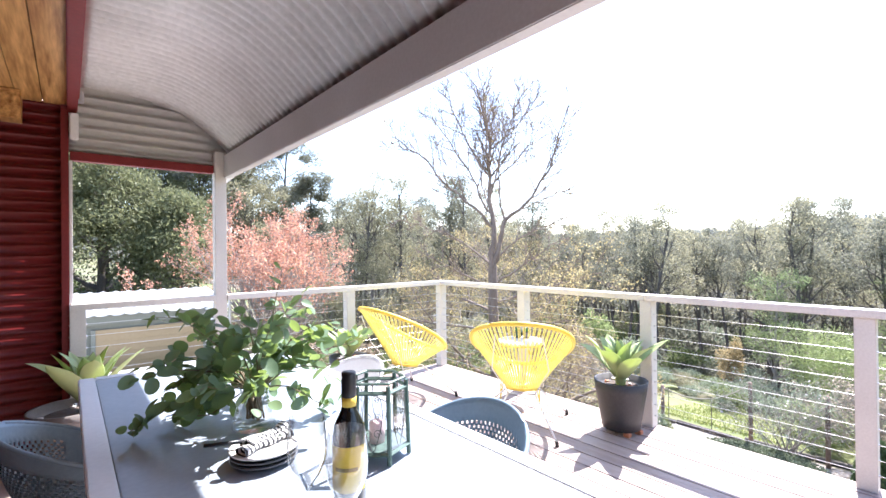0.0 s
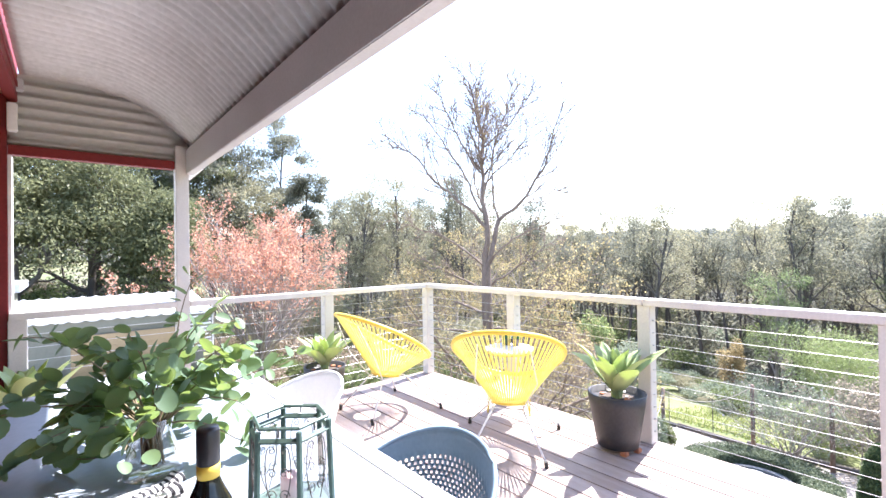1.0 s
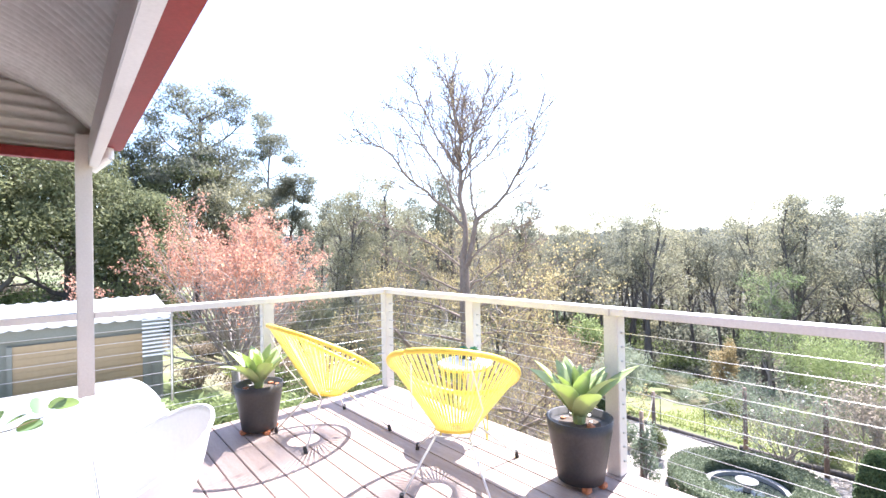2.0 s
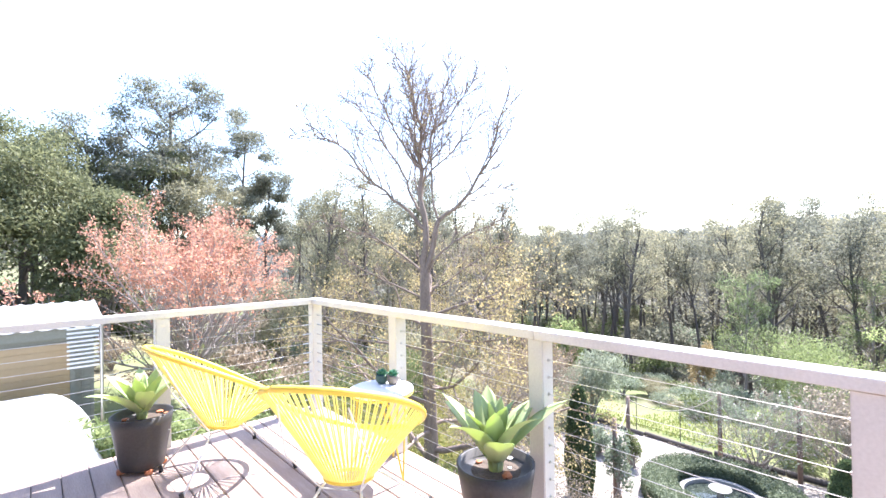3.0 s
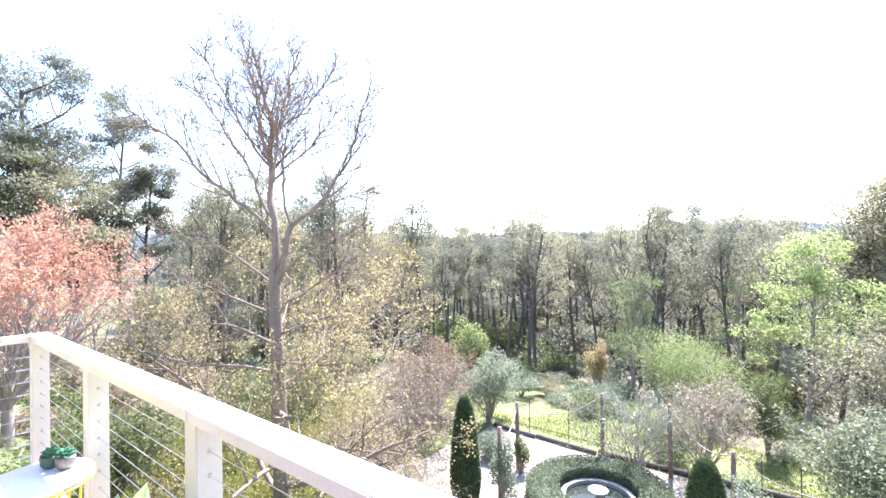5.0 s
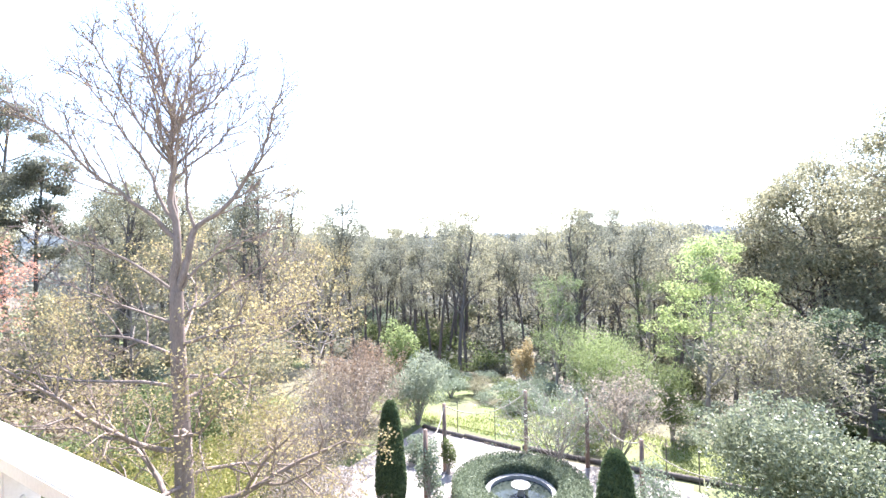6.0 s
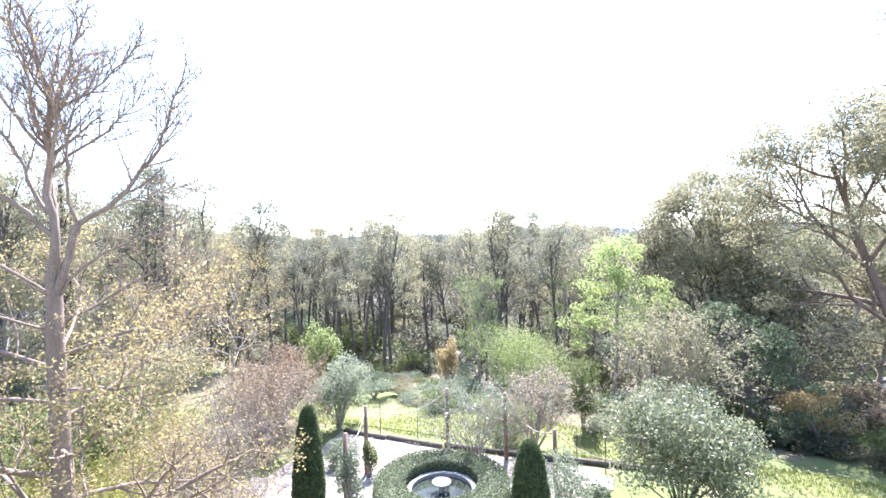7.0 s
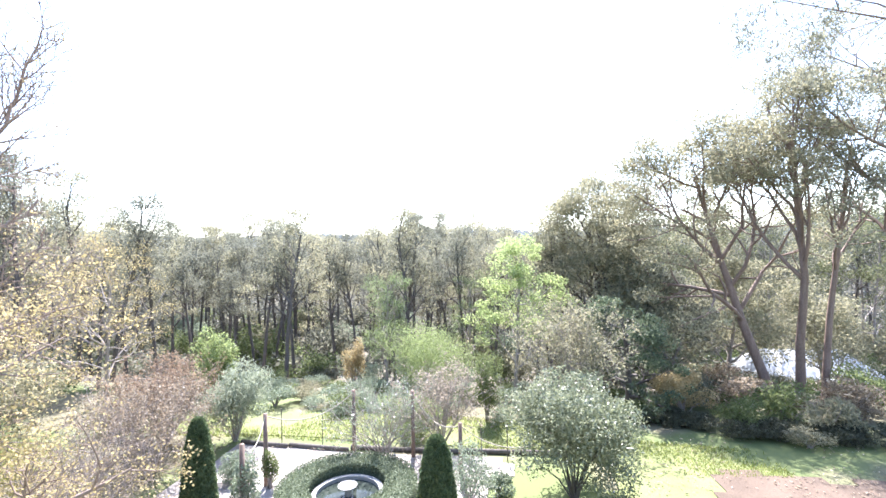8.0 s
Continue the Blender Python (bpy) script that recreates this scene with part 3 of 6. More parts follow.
    # plain walls and roof that close the house behind the camera
    for nm, dims in (("wall_west", (-6.1, -6.0, FRAME_END, 0.2, 0, 2.9)), ("wall_south", (-6.1, -3.5, FRAME_END - 0.1, FRAME_END, 0, 2.9)), ("ceiling_upper", (-6.1, -3.34, FRAME_END, 0.15, 2.76, 2.85))):
        tagged(mesh_object(nm, box(*dims), M_RED if nm != "ceiling_upper" else M_IRON), "plain house wall" if "wall" in nm else "house roof", "wall" if "wall" in nm else "roof", kind="structure")
    tagged(mesh_object("floor_house", box(-6.0, -4.905, FRAME_END, 0.0, -0.2, -0.002), M_DECK), "verandah floor beside the house", "floor", kind="structure")


verandah()


# ---- shed, lattice and neighbours ----
def shed():
    g = -1.98
    s = thing("garden_shed", (0, 0, 0), "green steel shed with tan roller door", "shed")
    part("wall", box(-7.2, -1.24, 5.0, 9.0, g, 0.30), M_SHED_WALL, s)
    rib = None
    for k in range(44):
        x = -6.0 + 0.11 * k
        if -3.17 < x < -1.44:
            continue
        if rib is None:
            ob = part("wall_rib", box(-0.02, 0.02, 4.984, 4.999, g, 0.215, 0.006), M_SHED_WALL, s)
            rib = ob.data
        else:
            ob = new("wall_rib", rib)
            ob.parent = s
        ob.location = (x, 0, 0)
    for x in (-3.11, -1.50):
        part("door_jamb", box(x - 0.03, x + 0.03, 4.94, 4.999, g, 0.14), M_SHED_WALL, s)
    part("fascia", box(-7.3, -1.18, 4.93, 4.998, 0.22, 0.37, 0.006), M_SHED_WALL, s)
    door = part("roller_door", box(-3.08, -1.53, 4.97, 4.998, g + 0.05, 0.12), M_SHED_DOOR, s)
    slat = None
    for k in range(22):
        if slat is None:
            ob = part("door_slat", box(-3.08, -1.53, 4.957, 4.969, 0, 0.092, 0.003), M_SHED_DOOR, door)
            slat = ob.data
        else:
            ob = new("door_slat", slat)
            ob.parent = door
        ob.location = (0, 0, g + 0.05 + k * 0.094)
    part("handle", box(-2.23, -2.07, 4.935, 4.956, -0.80, -0.775), M_DARK_BARK, door)
    n = 260
    xs = np.linspace(-7.5, -1.1, n)
    wz = 0.024 * np.abs(np.sin(math.pi * xs / 0.2)) ** 6
    v, f = [], []
    for y, z in ((4.86, 0.37), (6.7, 0.62), (9.2, 0.30)):
        v += [(x, y, z + w) for x, w in zip(xs, wz)]
    for r in range(2):
        f += [(r * n + k, r * n + k + 1, (r + 1) * n + k + 1, (r + 1) * n + k) for k in range(n - 1)]
    roof = raw_mesh("roof", v, f, M_SHED_ROOF, s)
    roof.modifiers.new("sheet", "SOLIDIFY").thickness = 0.01
    w = thing("carport", (0, 0, 0), "pale metal roof beside the shed", "building")
    part("wall", box(-8.5, -4.1, 9.6, 12.0, -2.0, 0.62), M_SHED_WALL, w)
    part("roof", box(-8.7, -3.9, 9.4, 12.2, 0.62, 0.80, 0.01), M_SHED_ROOF, w)
    screen = thing("slatted_screen", (-1.28, 4.55, 0), "white slatted screen on a galvanised pole", "screen")
    part("pole", rod((0.10, 0, gz(-1.2, 4.5)), (0.10, 0, 0.55), 0.022, sides=10), M_STEEL, screen)
    for k in range(11):
        z = 0.44 - k * 0.062
        part("slat", box(-0.30, 0.07, -0.02, 0.02, z, z + 0.022, 0.003), M_WHITE, screen)
    low = thing("lower_awning", (0, 0, 0), "curved white corrugated awning below the deck end", "awning")
    ny, nx = 480, 30
    xs, ys = np.linspace(-4.2, -1.34, nx), np.linspace(0.14, 4.42, ny)
    zs = np.array([-0.455 - 0.45 * max(0.0, (x + 1.86) / 0.52) ** 2.2 for x in xs])
    wz = 0.010 * np.sin(2 * math.pi * ys / 0.076)
    v = np.stack(np.broadcast_arrays(xs[:, None], ys[None, :], zs[:, None] + wz[None, :]), axis=-1).reshape(-1, 3)
    a = (np.arange(nx - 1)[:, None] * ny + np.arange(ny - 1)[None, :]).reshape(-1)
    sheet = smooth(raw_mesh("sheet", v, np.stack([a, a + ny, a + ny + 1, a + 1], 1), M_SHED_ROOF, low))
    sheet.modifiers.new("thick", "SOLIDIFY").thickness = 0.006
    part("edge_beam", box(-1.40, -1.33, 0.14, 4.42, -1.06, -0.925, 0.01), M_GREY_BARK, low)
    for y in (0.3, 2.3, 4.3):
        part("post", box(-1.40, -1.33, y - 0.04, y + 0.04, gz(-1.35, y) - 0.1, -1.062), M_GREY_BARK, low)


shed()


# ---- pond garden ----
def pond():
    c = (10.6, -0.15)
    g = gz(*c)
    M_STONE = surface("pond_stone", (0.24, 0.235, 0.23), (0.40, 0.39, 0.38), 0.8, 3, 40, 0.4)
    M_WATER = surface("pond_water", (0.02, 0.03, 0.025), (0.05, 0.06, 0.05), 0.05, 2, 8, 0.1)
    p = thing("garden_pond", (*c, g), "round stone pond with a small fountain dish", "pond")
    part("rim", lathe([(0.80, 0.0), (0.80, 0.22), (0.92, 0.22), (0.92, 0.0)], 48), M_STONE, p)
    part("water", lathe([(0.80, 0.12), (0.0, 0.125)], 48), M_WATER, p)
    f = part("fountain", lathe([(0.10, 0.0), (0.07, 0.28), (0.24, 0.36), (0.25, 0.39), (0.05, 0.36), (0.0, 0.36)], 32), M_STONE, p)
    h = thing("ring_hedge", (*c, g), "clipped circular box hedge round the pond", "hedge")
    rng = np.random.default_rng(11)
    core = smooth(part("core", lathe([(1.02, 0.02), (1.02, 0.40), (1.10, 0.46), (1.66, 0.46), (1.74, 0.40), (1.76, 0.02)], 64), M_HEDGE, h))
    n = 22000
    w = rng.uniform(0, 2 * math.pi, n)
    pick = rng.uniform(0, 1, n)
    r = np.where(pick < 0.5, rng.uniform(0.98, 1.78, n), np.where(pick < 0.8, 1.78, 0.99)) + rng.normal(size=n) * 0.012
    z = np.where(pick < 0.5, 0.48, rng.uniform(0.03, 0.47, n)) + rng.normal(size=n) * 0.012
    lv, lf = leaf_cards(np.stack([r * np.cos(w), r * np.sin(w), z], 1), 0.05, rng, 0.6)
    raw_mesh("foliage", lv, lf, M_HEDGE, h)


pond()


def cypress(at, top, seed, wide):
    rng = np.random.default_rng(seed)
    g = gz(*at)
    tall = top - g
    t = thing("pencil_cypress", (*at, g), "dense dark green clipped pencil cypress", "cypress", "pencil cypresses")
    shape = lambda u: wide * np.minimum(1, np.maximum(0, 1 - u) ** 0.36 * 1.15) * (0.72 + 0.28 * np.minimum(1, u * 4))
    prof = [(float(shape(u)) * 0.92, u * tall) for u in np.linspace(0.0, 0.999, 26)]
    smooth(part("core", lathe([(0.05, 0)] + prof[0:] + [(0, tall * 0.998)], 20), M_CYPRESS, t))
    n = 16000
    u = rng.uniform(0.0, 1, n) ** 0.85
    w = rng.uniform(0, 2 * math.pi, n)
    r = shape(u) * (1 + rng.normal(size=n) * 0.05)
    lv, lf = leaf_cards(np.stack([r * np.cos(w), r * np.sin(w), u * tall], 1), 0.085, rng, 0.35, droop=-1.3)
    raw_mesh("foliage", lv, lf, M_CYPRESS, t)


cypress((8.44, 2.42), -2.12, 21, 0.36)
cypress((9.3, -2.72), -2.62, 22, 0.43)

M_ROPE = surface("pale_rope", (0.30, 0.26, 0.21), (0.44, 0.40, 0.33), 0.9, 8, 60, 0.6)
ROPE_POSTS = [((11.0, 2.35), -2.95), ((12.95, 0.52), -2.85), ((13.2, -1.3), -2.90), ((12.2, -2.9), -3.45), ((9.0, 1.75), -2.9)]


def rope_posts():
    tops = []
    for (x, y), top in ROPE_POSTS:
        g = gz(x, y)
        p = thing("rope_post", (x, y, g), "weathered round timber garden post", "post", "garden rope posts")
        smooth(part("shaft", rod((0, 0, -0.1), (0, 0, top - g), 0.065, 0.055, 10), M_RED_BARK, p))
        tops.append(Vector((x, y, top - 0.06)))
    for a, b in ((4, 0), (0, 1), (2, 3)):
        r = thing("rope_swag", (0, 0, 0), "thick pale rope hung between garden posts", "rope", "rope swags")
        pts = [np.array(tops[a].lerp(tops[b], k / 16)) - np.array((0, 0, 0.42 * (1 - (k / 8 - 1) ** 2))) for k in range(17)]
        v, f = tubes([(pts, [0.015] * 17, 6)])
        smooth(raw_mesh("rope", v, f, M_ROPE, r))
    r = thing("rope_swag", (0, 0, 0), "thick pale rope hung between garden posts", "rope", "rope swags")
    end = Vector((11.6, -5.0, -3.7))
    pts = [np.array(tops[3].lerp(end, k / 16)) - np.array((0, 0, 0.3 * (1 - (k / 8 - 1) ** 2))) for k in range(17)]
    v, f = tubes([(pts, [0.015] * 17, 6)])
    smooth(raw_mesh("rope", v, f, M_ROPE, r))


rope_posts()


def edging():
    rng = np.random.default_rng(8)
    y = 4.6
    while y > -4.6:
        n = rng.uniform(1.4, 2.2)
        x = 13.4 + 0.03 * rng.normal() - 0.03 * (y - 4.6)
        a, b = Vector((x, y, gz(x, y) + 0.07)), Vector((x + 0.04 * rng.normal(), y - n, gz(x, y - n) + 0.07))
        e = thing("log_edging", a, "dark log edging between gravel and lawn", "log", "edging logs")
        smooth(part("log", rod((0, 0, 0), b - a, 0.085, 0.075, 8), M_DARK_BARK, e))
        y -= n + 0.03
    for x, y in ((13.6, 3.3), (13.7, 1.9), (13.4, -3.4), (13.2, -4.2)):
        g = gz(x, y)
        s = thing("garden_stake", (x, y, g), "thin dark steel garden stake", "stake", "garden stakes")
        part("shaft", rod((0, 0, -0.05), (0, 0, 1.15), 0.016, 0.014, 6), M_DARK_BARK, s)


edging()

# ---- shrubs of the garden ----
M_PINK = surface("pink_petal", (0.55, 0.16, 0.30), (0.75, 0.35, 0.45), 0.6)
M_PALE_FLOWER = surface("pale_petal", (0.60, 0.50, 0.48), (0.78, 0.70, 0.68), 0.6)


def garden_shrubs():
    def at(x, y):
        return (x, y, gz(x, y))
    bush("camellia_bush", at(11.4, -5.9), "rounded glossy camellia bush with pale blooms", 31, 3.5, 3.5, M_CAMELLIA, 0.09, 26000, flowers=M_PALE_FLOWER, lumps=60, stems=16, bark=M_DARK_BARK, clear=0.55, puff=0.165)
    twig_shrub("climbing_rose", at(12.9, -0.4), "sprawling thorny rose with pale blooms on posts", 32, 3.0, 2.3, M_SILVER_LEAF, 0.06, keep=0.4, stems=20, flowers=M_PALE_FLOWER)
    twig_shrub("pink_shrub", at(14.2, -2.0), "twiggy pinkish-grey shrub behind the roses", 33, 2.7, 2.5, leafy("dusty_leaf", (0.30, 0.26, 0.20), (0.44, 0.38, 0.31), 0.5), 0.075, keep=0.5, stems=20)
    bush("silver_shrub", at(13.6, 5.0), "silvery green willowy shrub", 34, 2.4, 2.9, leafy("pale_silver_leaf", (0.24, 0.275, 0.19), (0.38, 0.42, 0.32), 0.45), 0.19, 5600, aspect=0.15, droop=-0.8, lumps=26, stems=16, puff=0.2)
    twig_shrub("russet_shrub", at(11.2, 6.1), "twiggy russet shrub in the garden", 35, 3.6, 2.6, M_BROWN_LEAF, 0.07, keep=0.7, stems=30)
    twig_shrub("russet_shrub", at(13.3, 7.4), "rusty red-leaved shrub in the garden", 36, 2.8, 2.6, leafy("rust_leaf", (0.21, 0.15, 0.105), (0.37, 0.275, 0.19), 0.45), 0.08, keep=0.95, stems=26)
    twig_shrub("twiggy_shrub", at(8.6, 5.6), "grey twiggy bare shrub in the garden", 37, 3.4, 2.2, M_BROWN_LEAF, 0.05, keep=0.25, stems=34)
    bush("light_green_shrub", at(19.5, -0.6), "soft light green rounded feathery shrub", 38, 4.2, 4.0, leafy("feather_leaf", (0.20, 0.255, 0.10), (0.36, 0.42, 0.20), 0.5), 0.10, 20000, aspect=0.22, lumps=34)
    bush("cone_shrub", at(18.2, 9.0), "bright green cone-shaped shrub", 39, 1.9, 3.6, M_FRESH_LEAF, 0.12, 6000, lumps=18)
    bush("young_conifer", at(16.4, -3.4), "slim upright green young conifer", 40, 1.2, 2.9, M_MID_LEAF, 0.10, 5000, aspect=0.25, lumps=20)
    bush("orange_shrub", at(17.8, -10.8), "small shrub with orange-tipped leaves", 41, 2.2, 1.9, M_ORANGE_LEAF, 0.10, 6000, lumps=18)
    bush("orange_shrub", at(24.0, 4.6), "slim orange-tipped young tree", 42, 1.3, 2.9, M_ORANGE_LEAF, 0.12, 2600, lumps=16)
    twig_shrub("brown_shrub", at(17.6, -6.6), "brownish green wispy shrub", 43, 3.0, 4.0, M_GUM_WARM, 0.10, keep=0.8, stems=26)
    bush("dark_shrub", at(20.0, -11.4), "dense dark green shrub below the gums", 45, 2.2, 2.0, M_GUM_LEAF, 0.12, 5000, lumps=24)
    bush("low_shrub", at(11.2, 3.4), "low grey-green shrub beside a garden post", 46, 0.9, 0.9, M_SILVER_LEAF, 0.07, 2600, lumps=12)
    bush("low_shrub", at(10.9, 2.2), "low leafy climber round a garden post", 47, 0.5, 1.1, M_MID_LEAF, 0.06, 1500, lumps=12)
    bush("low_shrub", at(11.3, -4.0), "low grey-green shrub in the gravel", 48, 0.8, 0.7, M_SILVER_LEAF, 0.07, 1800, lumps=10)
    bush("low_shrub", at(10.6, -3.3), "straggly pale shrub beside the cypress", 49, 1.3, 1.7, M_SILVER_LEAF, 0.07, 2600, lumps=16)
    bush("low_shrub", at(9.0, 1.7), "straggly pale shrub beside the cypress", 50, 0.7, 2.0, M_SILVER_LEAF, 0.07, 2600, lumps=16)
    bush("strap_leaf_clump", at(15.5, -0.8), "clump of bright strappy green leaves", 51, 2.4, 1.3, M_FRESH_LEAF, 0.5, 1500, aspect=0.06, droop=-0.8, lumps=10)
    bush("garden_shrub", at(0.3, 3.7), "leafy green shrub below the deck", 52, 1.8, 1.5, M_FRESH_LEAF, 0.14, 5000, aspect=0.25, lumps=18)
    bush("garden_shrub", at(-1.0, 3.2), "leafy green shrub below the deck", 53, 1.6, 1.5, M_FRESH_LEAF, 0.14, 5000, aspect=0.25, lumps=18)
    twig_shrub("garden_shrub", at(1.7, 5.2), "dark leafy shrub below the deck", 54, 2.2, 1.5, M_MID_LEAF, 0.08, keep=0.9, stems=22)
    bush("garden_shrub", at(4.2, 7.2), "dense dark green rounded shrub", 55, 2.2, 2.1, M_MID_LEAF, 0.09, 9000, lumps=22)
    bush("garden_shrub", at(4.6, 4.4), "yellow-green weedy shrub on the slope", 56, 2.6, 1.6, leafy("weed_leaf", (0.16, 0.18, 0.05), (0.36, 0.34, 0.12), 0.5), 0.08, 9000, aspect=0.25, lumps=26)
    bush("garden_shrub", at(6.4, 6.8), "yellow-green weedy shrub on the slope", 57, 3.0, 1.5, leafy("weed_leaf", (0.16, 0.18, 0.05), (0.36, 0.34, 0.12), 0.5), 0.08, 9000, aspect=0.25, lumps=26)
    for k, (x, y) in enumerate(((8.4, 8.4), (5.6, 9.2), (3.3, 5.9), (9.8, 8.9))):
        bush("garden_shrub", at(x, y), "yellow-green weedy shrub on the slope", 65 + k, 3.0, 1.5, leafy("weed_leaf", (0.20, 0.20, 0.06), (0.40, 0.37, 0.14), 0.55), 0.08, 8000, aspect=0.25, lumps=26)
    bush("garden_shrub", at(2.4, 1.2), "pale leafy shrub below the deck", 58, 2.2, 1.4, M_MID_LEAF, 0.07, 7000, lumps=22)
    twig_shrub("garden_shrub", at(5.2, 1.6), "twiggy bare shrub below the deck", 59, 2.8, 1.3, M_BROWN_LEAF, 0.05, keep=0.3, stems=30)
    twig_shrub("garden_shrub", at(7.0, 3.6), "twiggy bare shrub below the deck", 63, 2.4, 1.5, M_BROWN_LEAF, 0.05, keep=0.3, stems=26)
    twig_shrub("garden_shrub", at(6.8, 0.8), "dry twiggy low shrub by the gravel", 64, 2.0, 1.0, M_BROWN_LEAF, 0.05, keep=0.4, stems=22)
    bush("garden_shrub", at(3.8, -1.4), "pale leafy shrub below the deck", 60, 2.0, 1.5, M_SILVER_LEAF, 0.07, 6000, lumps=22)
    bush("garden_shrub", at(7.5, 9.5), "olive green shrub on the slope", 61, 3.6, 3.0, M_MID_LEAF, 0.11, 9000, lumps=26)
    bush("garden_shrub", at(10.5, 11.5), "olive green shrub on the slope", 62, 4.2, 3.6, M_GUM_WARM, 0.12, 10000, lumps=28)


garden_shrubs()


# ---- the bare tree by the deck ----
def bough(out, start, leans, deep_lean, length, r, side, deep, end=0.25, pieces=14, sides=7, rng=None):
    """A limb whose lean, in degrees from upright, passes through the values given; returns its points and radii."""
    pts, radii = [np.array(start, float)], [r]
    for i in range(pieces):
        u = (i + 0.5) / pieces
        a = radians(float(np.interp(u, np.linspace(0, 1, len(leans)), leans)) + 8.0 * rng.normal())
        e = radians(deep_lean + 7.0 * rng.normal())
        d = unit(side * math.tan(a) + deep * math.tan(e) + np.array((0, 0, 1.0))) if abs(a) < 1.3 else unit(side * math.sin(a) + deep * math.sin(e) + np.array((0, 0, math.cos(a))))
        pts.append(pts[-1] + d * length / pieces)
        radii.append(r * (1 - (1 - end) * ((i + 1) / pieces) ** 0.8))
    out.append((pts, radii, sides))
    return pts, radii


def bare_tree():
    rng = np.random.default_rng(77)
    x, y = 3.10, 2.10
    g = gz(x, y)
    t = thing("bare_tree", (x, y, g), "tall bare deciduous tree with sparse yellow buds", "tree")
    cfg = dict(pieces=(9, 6, 5, 4), taper=0.25, wobble=(0.05, 0.10, 0.15, 0.18), lift=(0.05, 0.07, 0.05, 0.03), sides=(7, 5, 4, 3), leaf_level=2,
               count=(11, 6, 4), ratio=(0.46, 0.56, 0.55), angle=(36, 34, 36), thin=0.0052)
    cfg["from"] = (0.22, 0.18, 0.2)
    low = dict(cfg, lift=(0.01, 0.03, 0.04, 0.04), wobble=(0.12, 0.17, 0.2, 0.22), angle=(44, 44, 44), count=(8, 6, 4), thin=0.003)
    up, tips, low_tips = [], [], []
    z0 = -g
    pts = [np.array(p) for p in ((0.10, -0.02, -0.15), (0.06, 0.0, 1.0), (0.05, 0.0, z0 - 1.2), (0.0, 0.02, z0 + 0.3), (-0.02, 0.0, z0 + 1.07))]
    up.append((pts, (0.17, 0.14, 0.115, 0.10, 0.086), 10))
    across = np.array((0.74, -0.673, 0))      # the way in which the crown spreads widest
    deep = np.array((0.673, 0.74, 0))
    fork = np.array((-0.02, 0.0, z0 + 1.0))

    def shoots(limb, radii, count, reach, first=0.25):
        """Side shoots along a limb, longest low down, each with its own twigs."""
        turn = rng.uniform(0, 6.28)
        n = len(limb) - 1
        for k in range(count):
            u = first + (1 - first) * (k + rng.uniform(0.1, 0.9)) / count
            i = min(n - 1, int(u * n))
            q = limb[i] + (limb[i + 1] - limb[i]) * (u * n - i)
            ax = unit(limb[i + 1] - limb[i])
            turn += 2.4 + rng.uniform(-0.6, 0.6)
            away = unit(np.cross(ax, (math.cos(turn), math.sin(turn), 0.15)))
            ang = radians(34 + rng.uniform(-10, 12))
            grow(up, tips, rng, q, ax * math.cos(ang) + away * math.sin(ang), reach * (1.15 - 0.6 * u) * rng.uniform(0.7, 1.15), max(0.0105, radii[i] * 0.58), 1, cfg)

    def limb(start, leans, deep_lean, length, r, count, reach, first=0.25):
        p, rr = bough(up, start, leans, deep_lean, length, r, across, deep, rng=rng)
        shoots(p, rr, count, reach, first)
        return p, rr
    main, _ = limb(fork, (-12, -2, 6, -3, -12), 2, 3.75, 0.066, 20, 0.95, 0.45)
    along = lambda p, m, total: p[min(len(p) - 1, int(round(m / total * (len(p) - 1))))]
    right, _ = bough(up, fork, (14, 20, 18), -3, 1.0, 0.054, across, deep, 0.8, rng=rng)
    outer, _ = limb(right[-1], (56, 32, 14, 12), -4, 2.45, 0.038, 16, 0.9)
    limb(right[-1], (-16, 4, 10), 3, 2.1, 0.024, 12, 0.75)
    limb(along(outer, 0.4, 2.35), (58, 70, 60), 2, 1.0, 0.014, 7, 0.45)
    limb(along(main, 0.85, 3.75), (-36, -46, -54), -3, 2.75, 0.036, 16, 0.9)
    limb(along(main, 1.05, 3.75), (-22, -30, -48), 8, 2.5, 0.028, 15, 0.85)
    limb(along(main, 1.95, 3.75), (-36, -26, -30), -6, 1.9, 0.024, 12, 0.7)
    limb(along(main, 1.7, 3.75), (40, 48, 38), 6, 1.6, 0.022, 11, 0.68)
    limb(along(main, 2.5, 3.75), (46, 42, 28), -5, 1.5, 0.019, 11, 0.62)
    for m, lean, e, length in ((0.9, -10, 34, 2.3), (1.3, 12, -30, 2.2), (1.9, -8, -30, 1.8), (2.1, 10, 32, 1.7)):
        limb(along(main, m, 3.75), (lean, lean * 1.5), e, length, 0.024, 12, 0.7)
    # long thin boughs from just below the fork
    for lean_a, lean_b, lean_c, e, length, h in ((-42, -62, -78, 4, 2.3, 1.0), (34, 58, 66, -6, 1.7, 1.05), (-60, -70, -62, -14, 1.7, 0.55), (52, 60, 48, 10, 1.9, 0.6)):
        p, q = bough(up, (0, 0, z0 + h), (lean_a, lean_b, lean_c), e, length, 0.024, across, deep, rng=rng)
        shoots(p, q, 9, 0.42, 0.35)
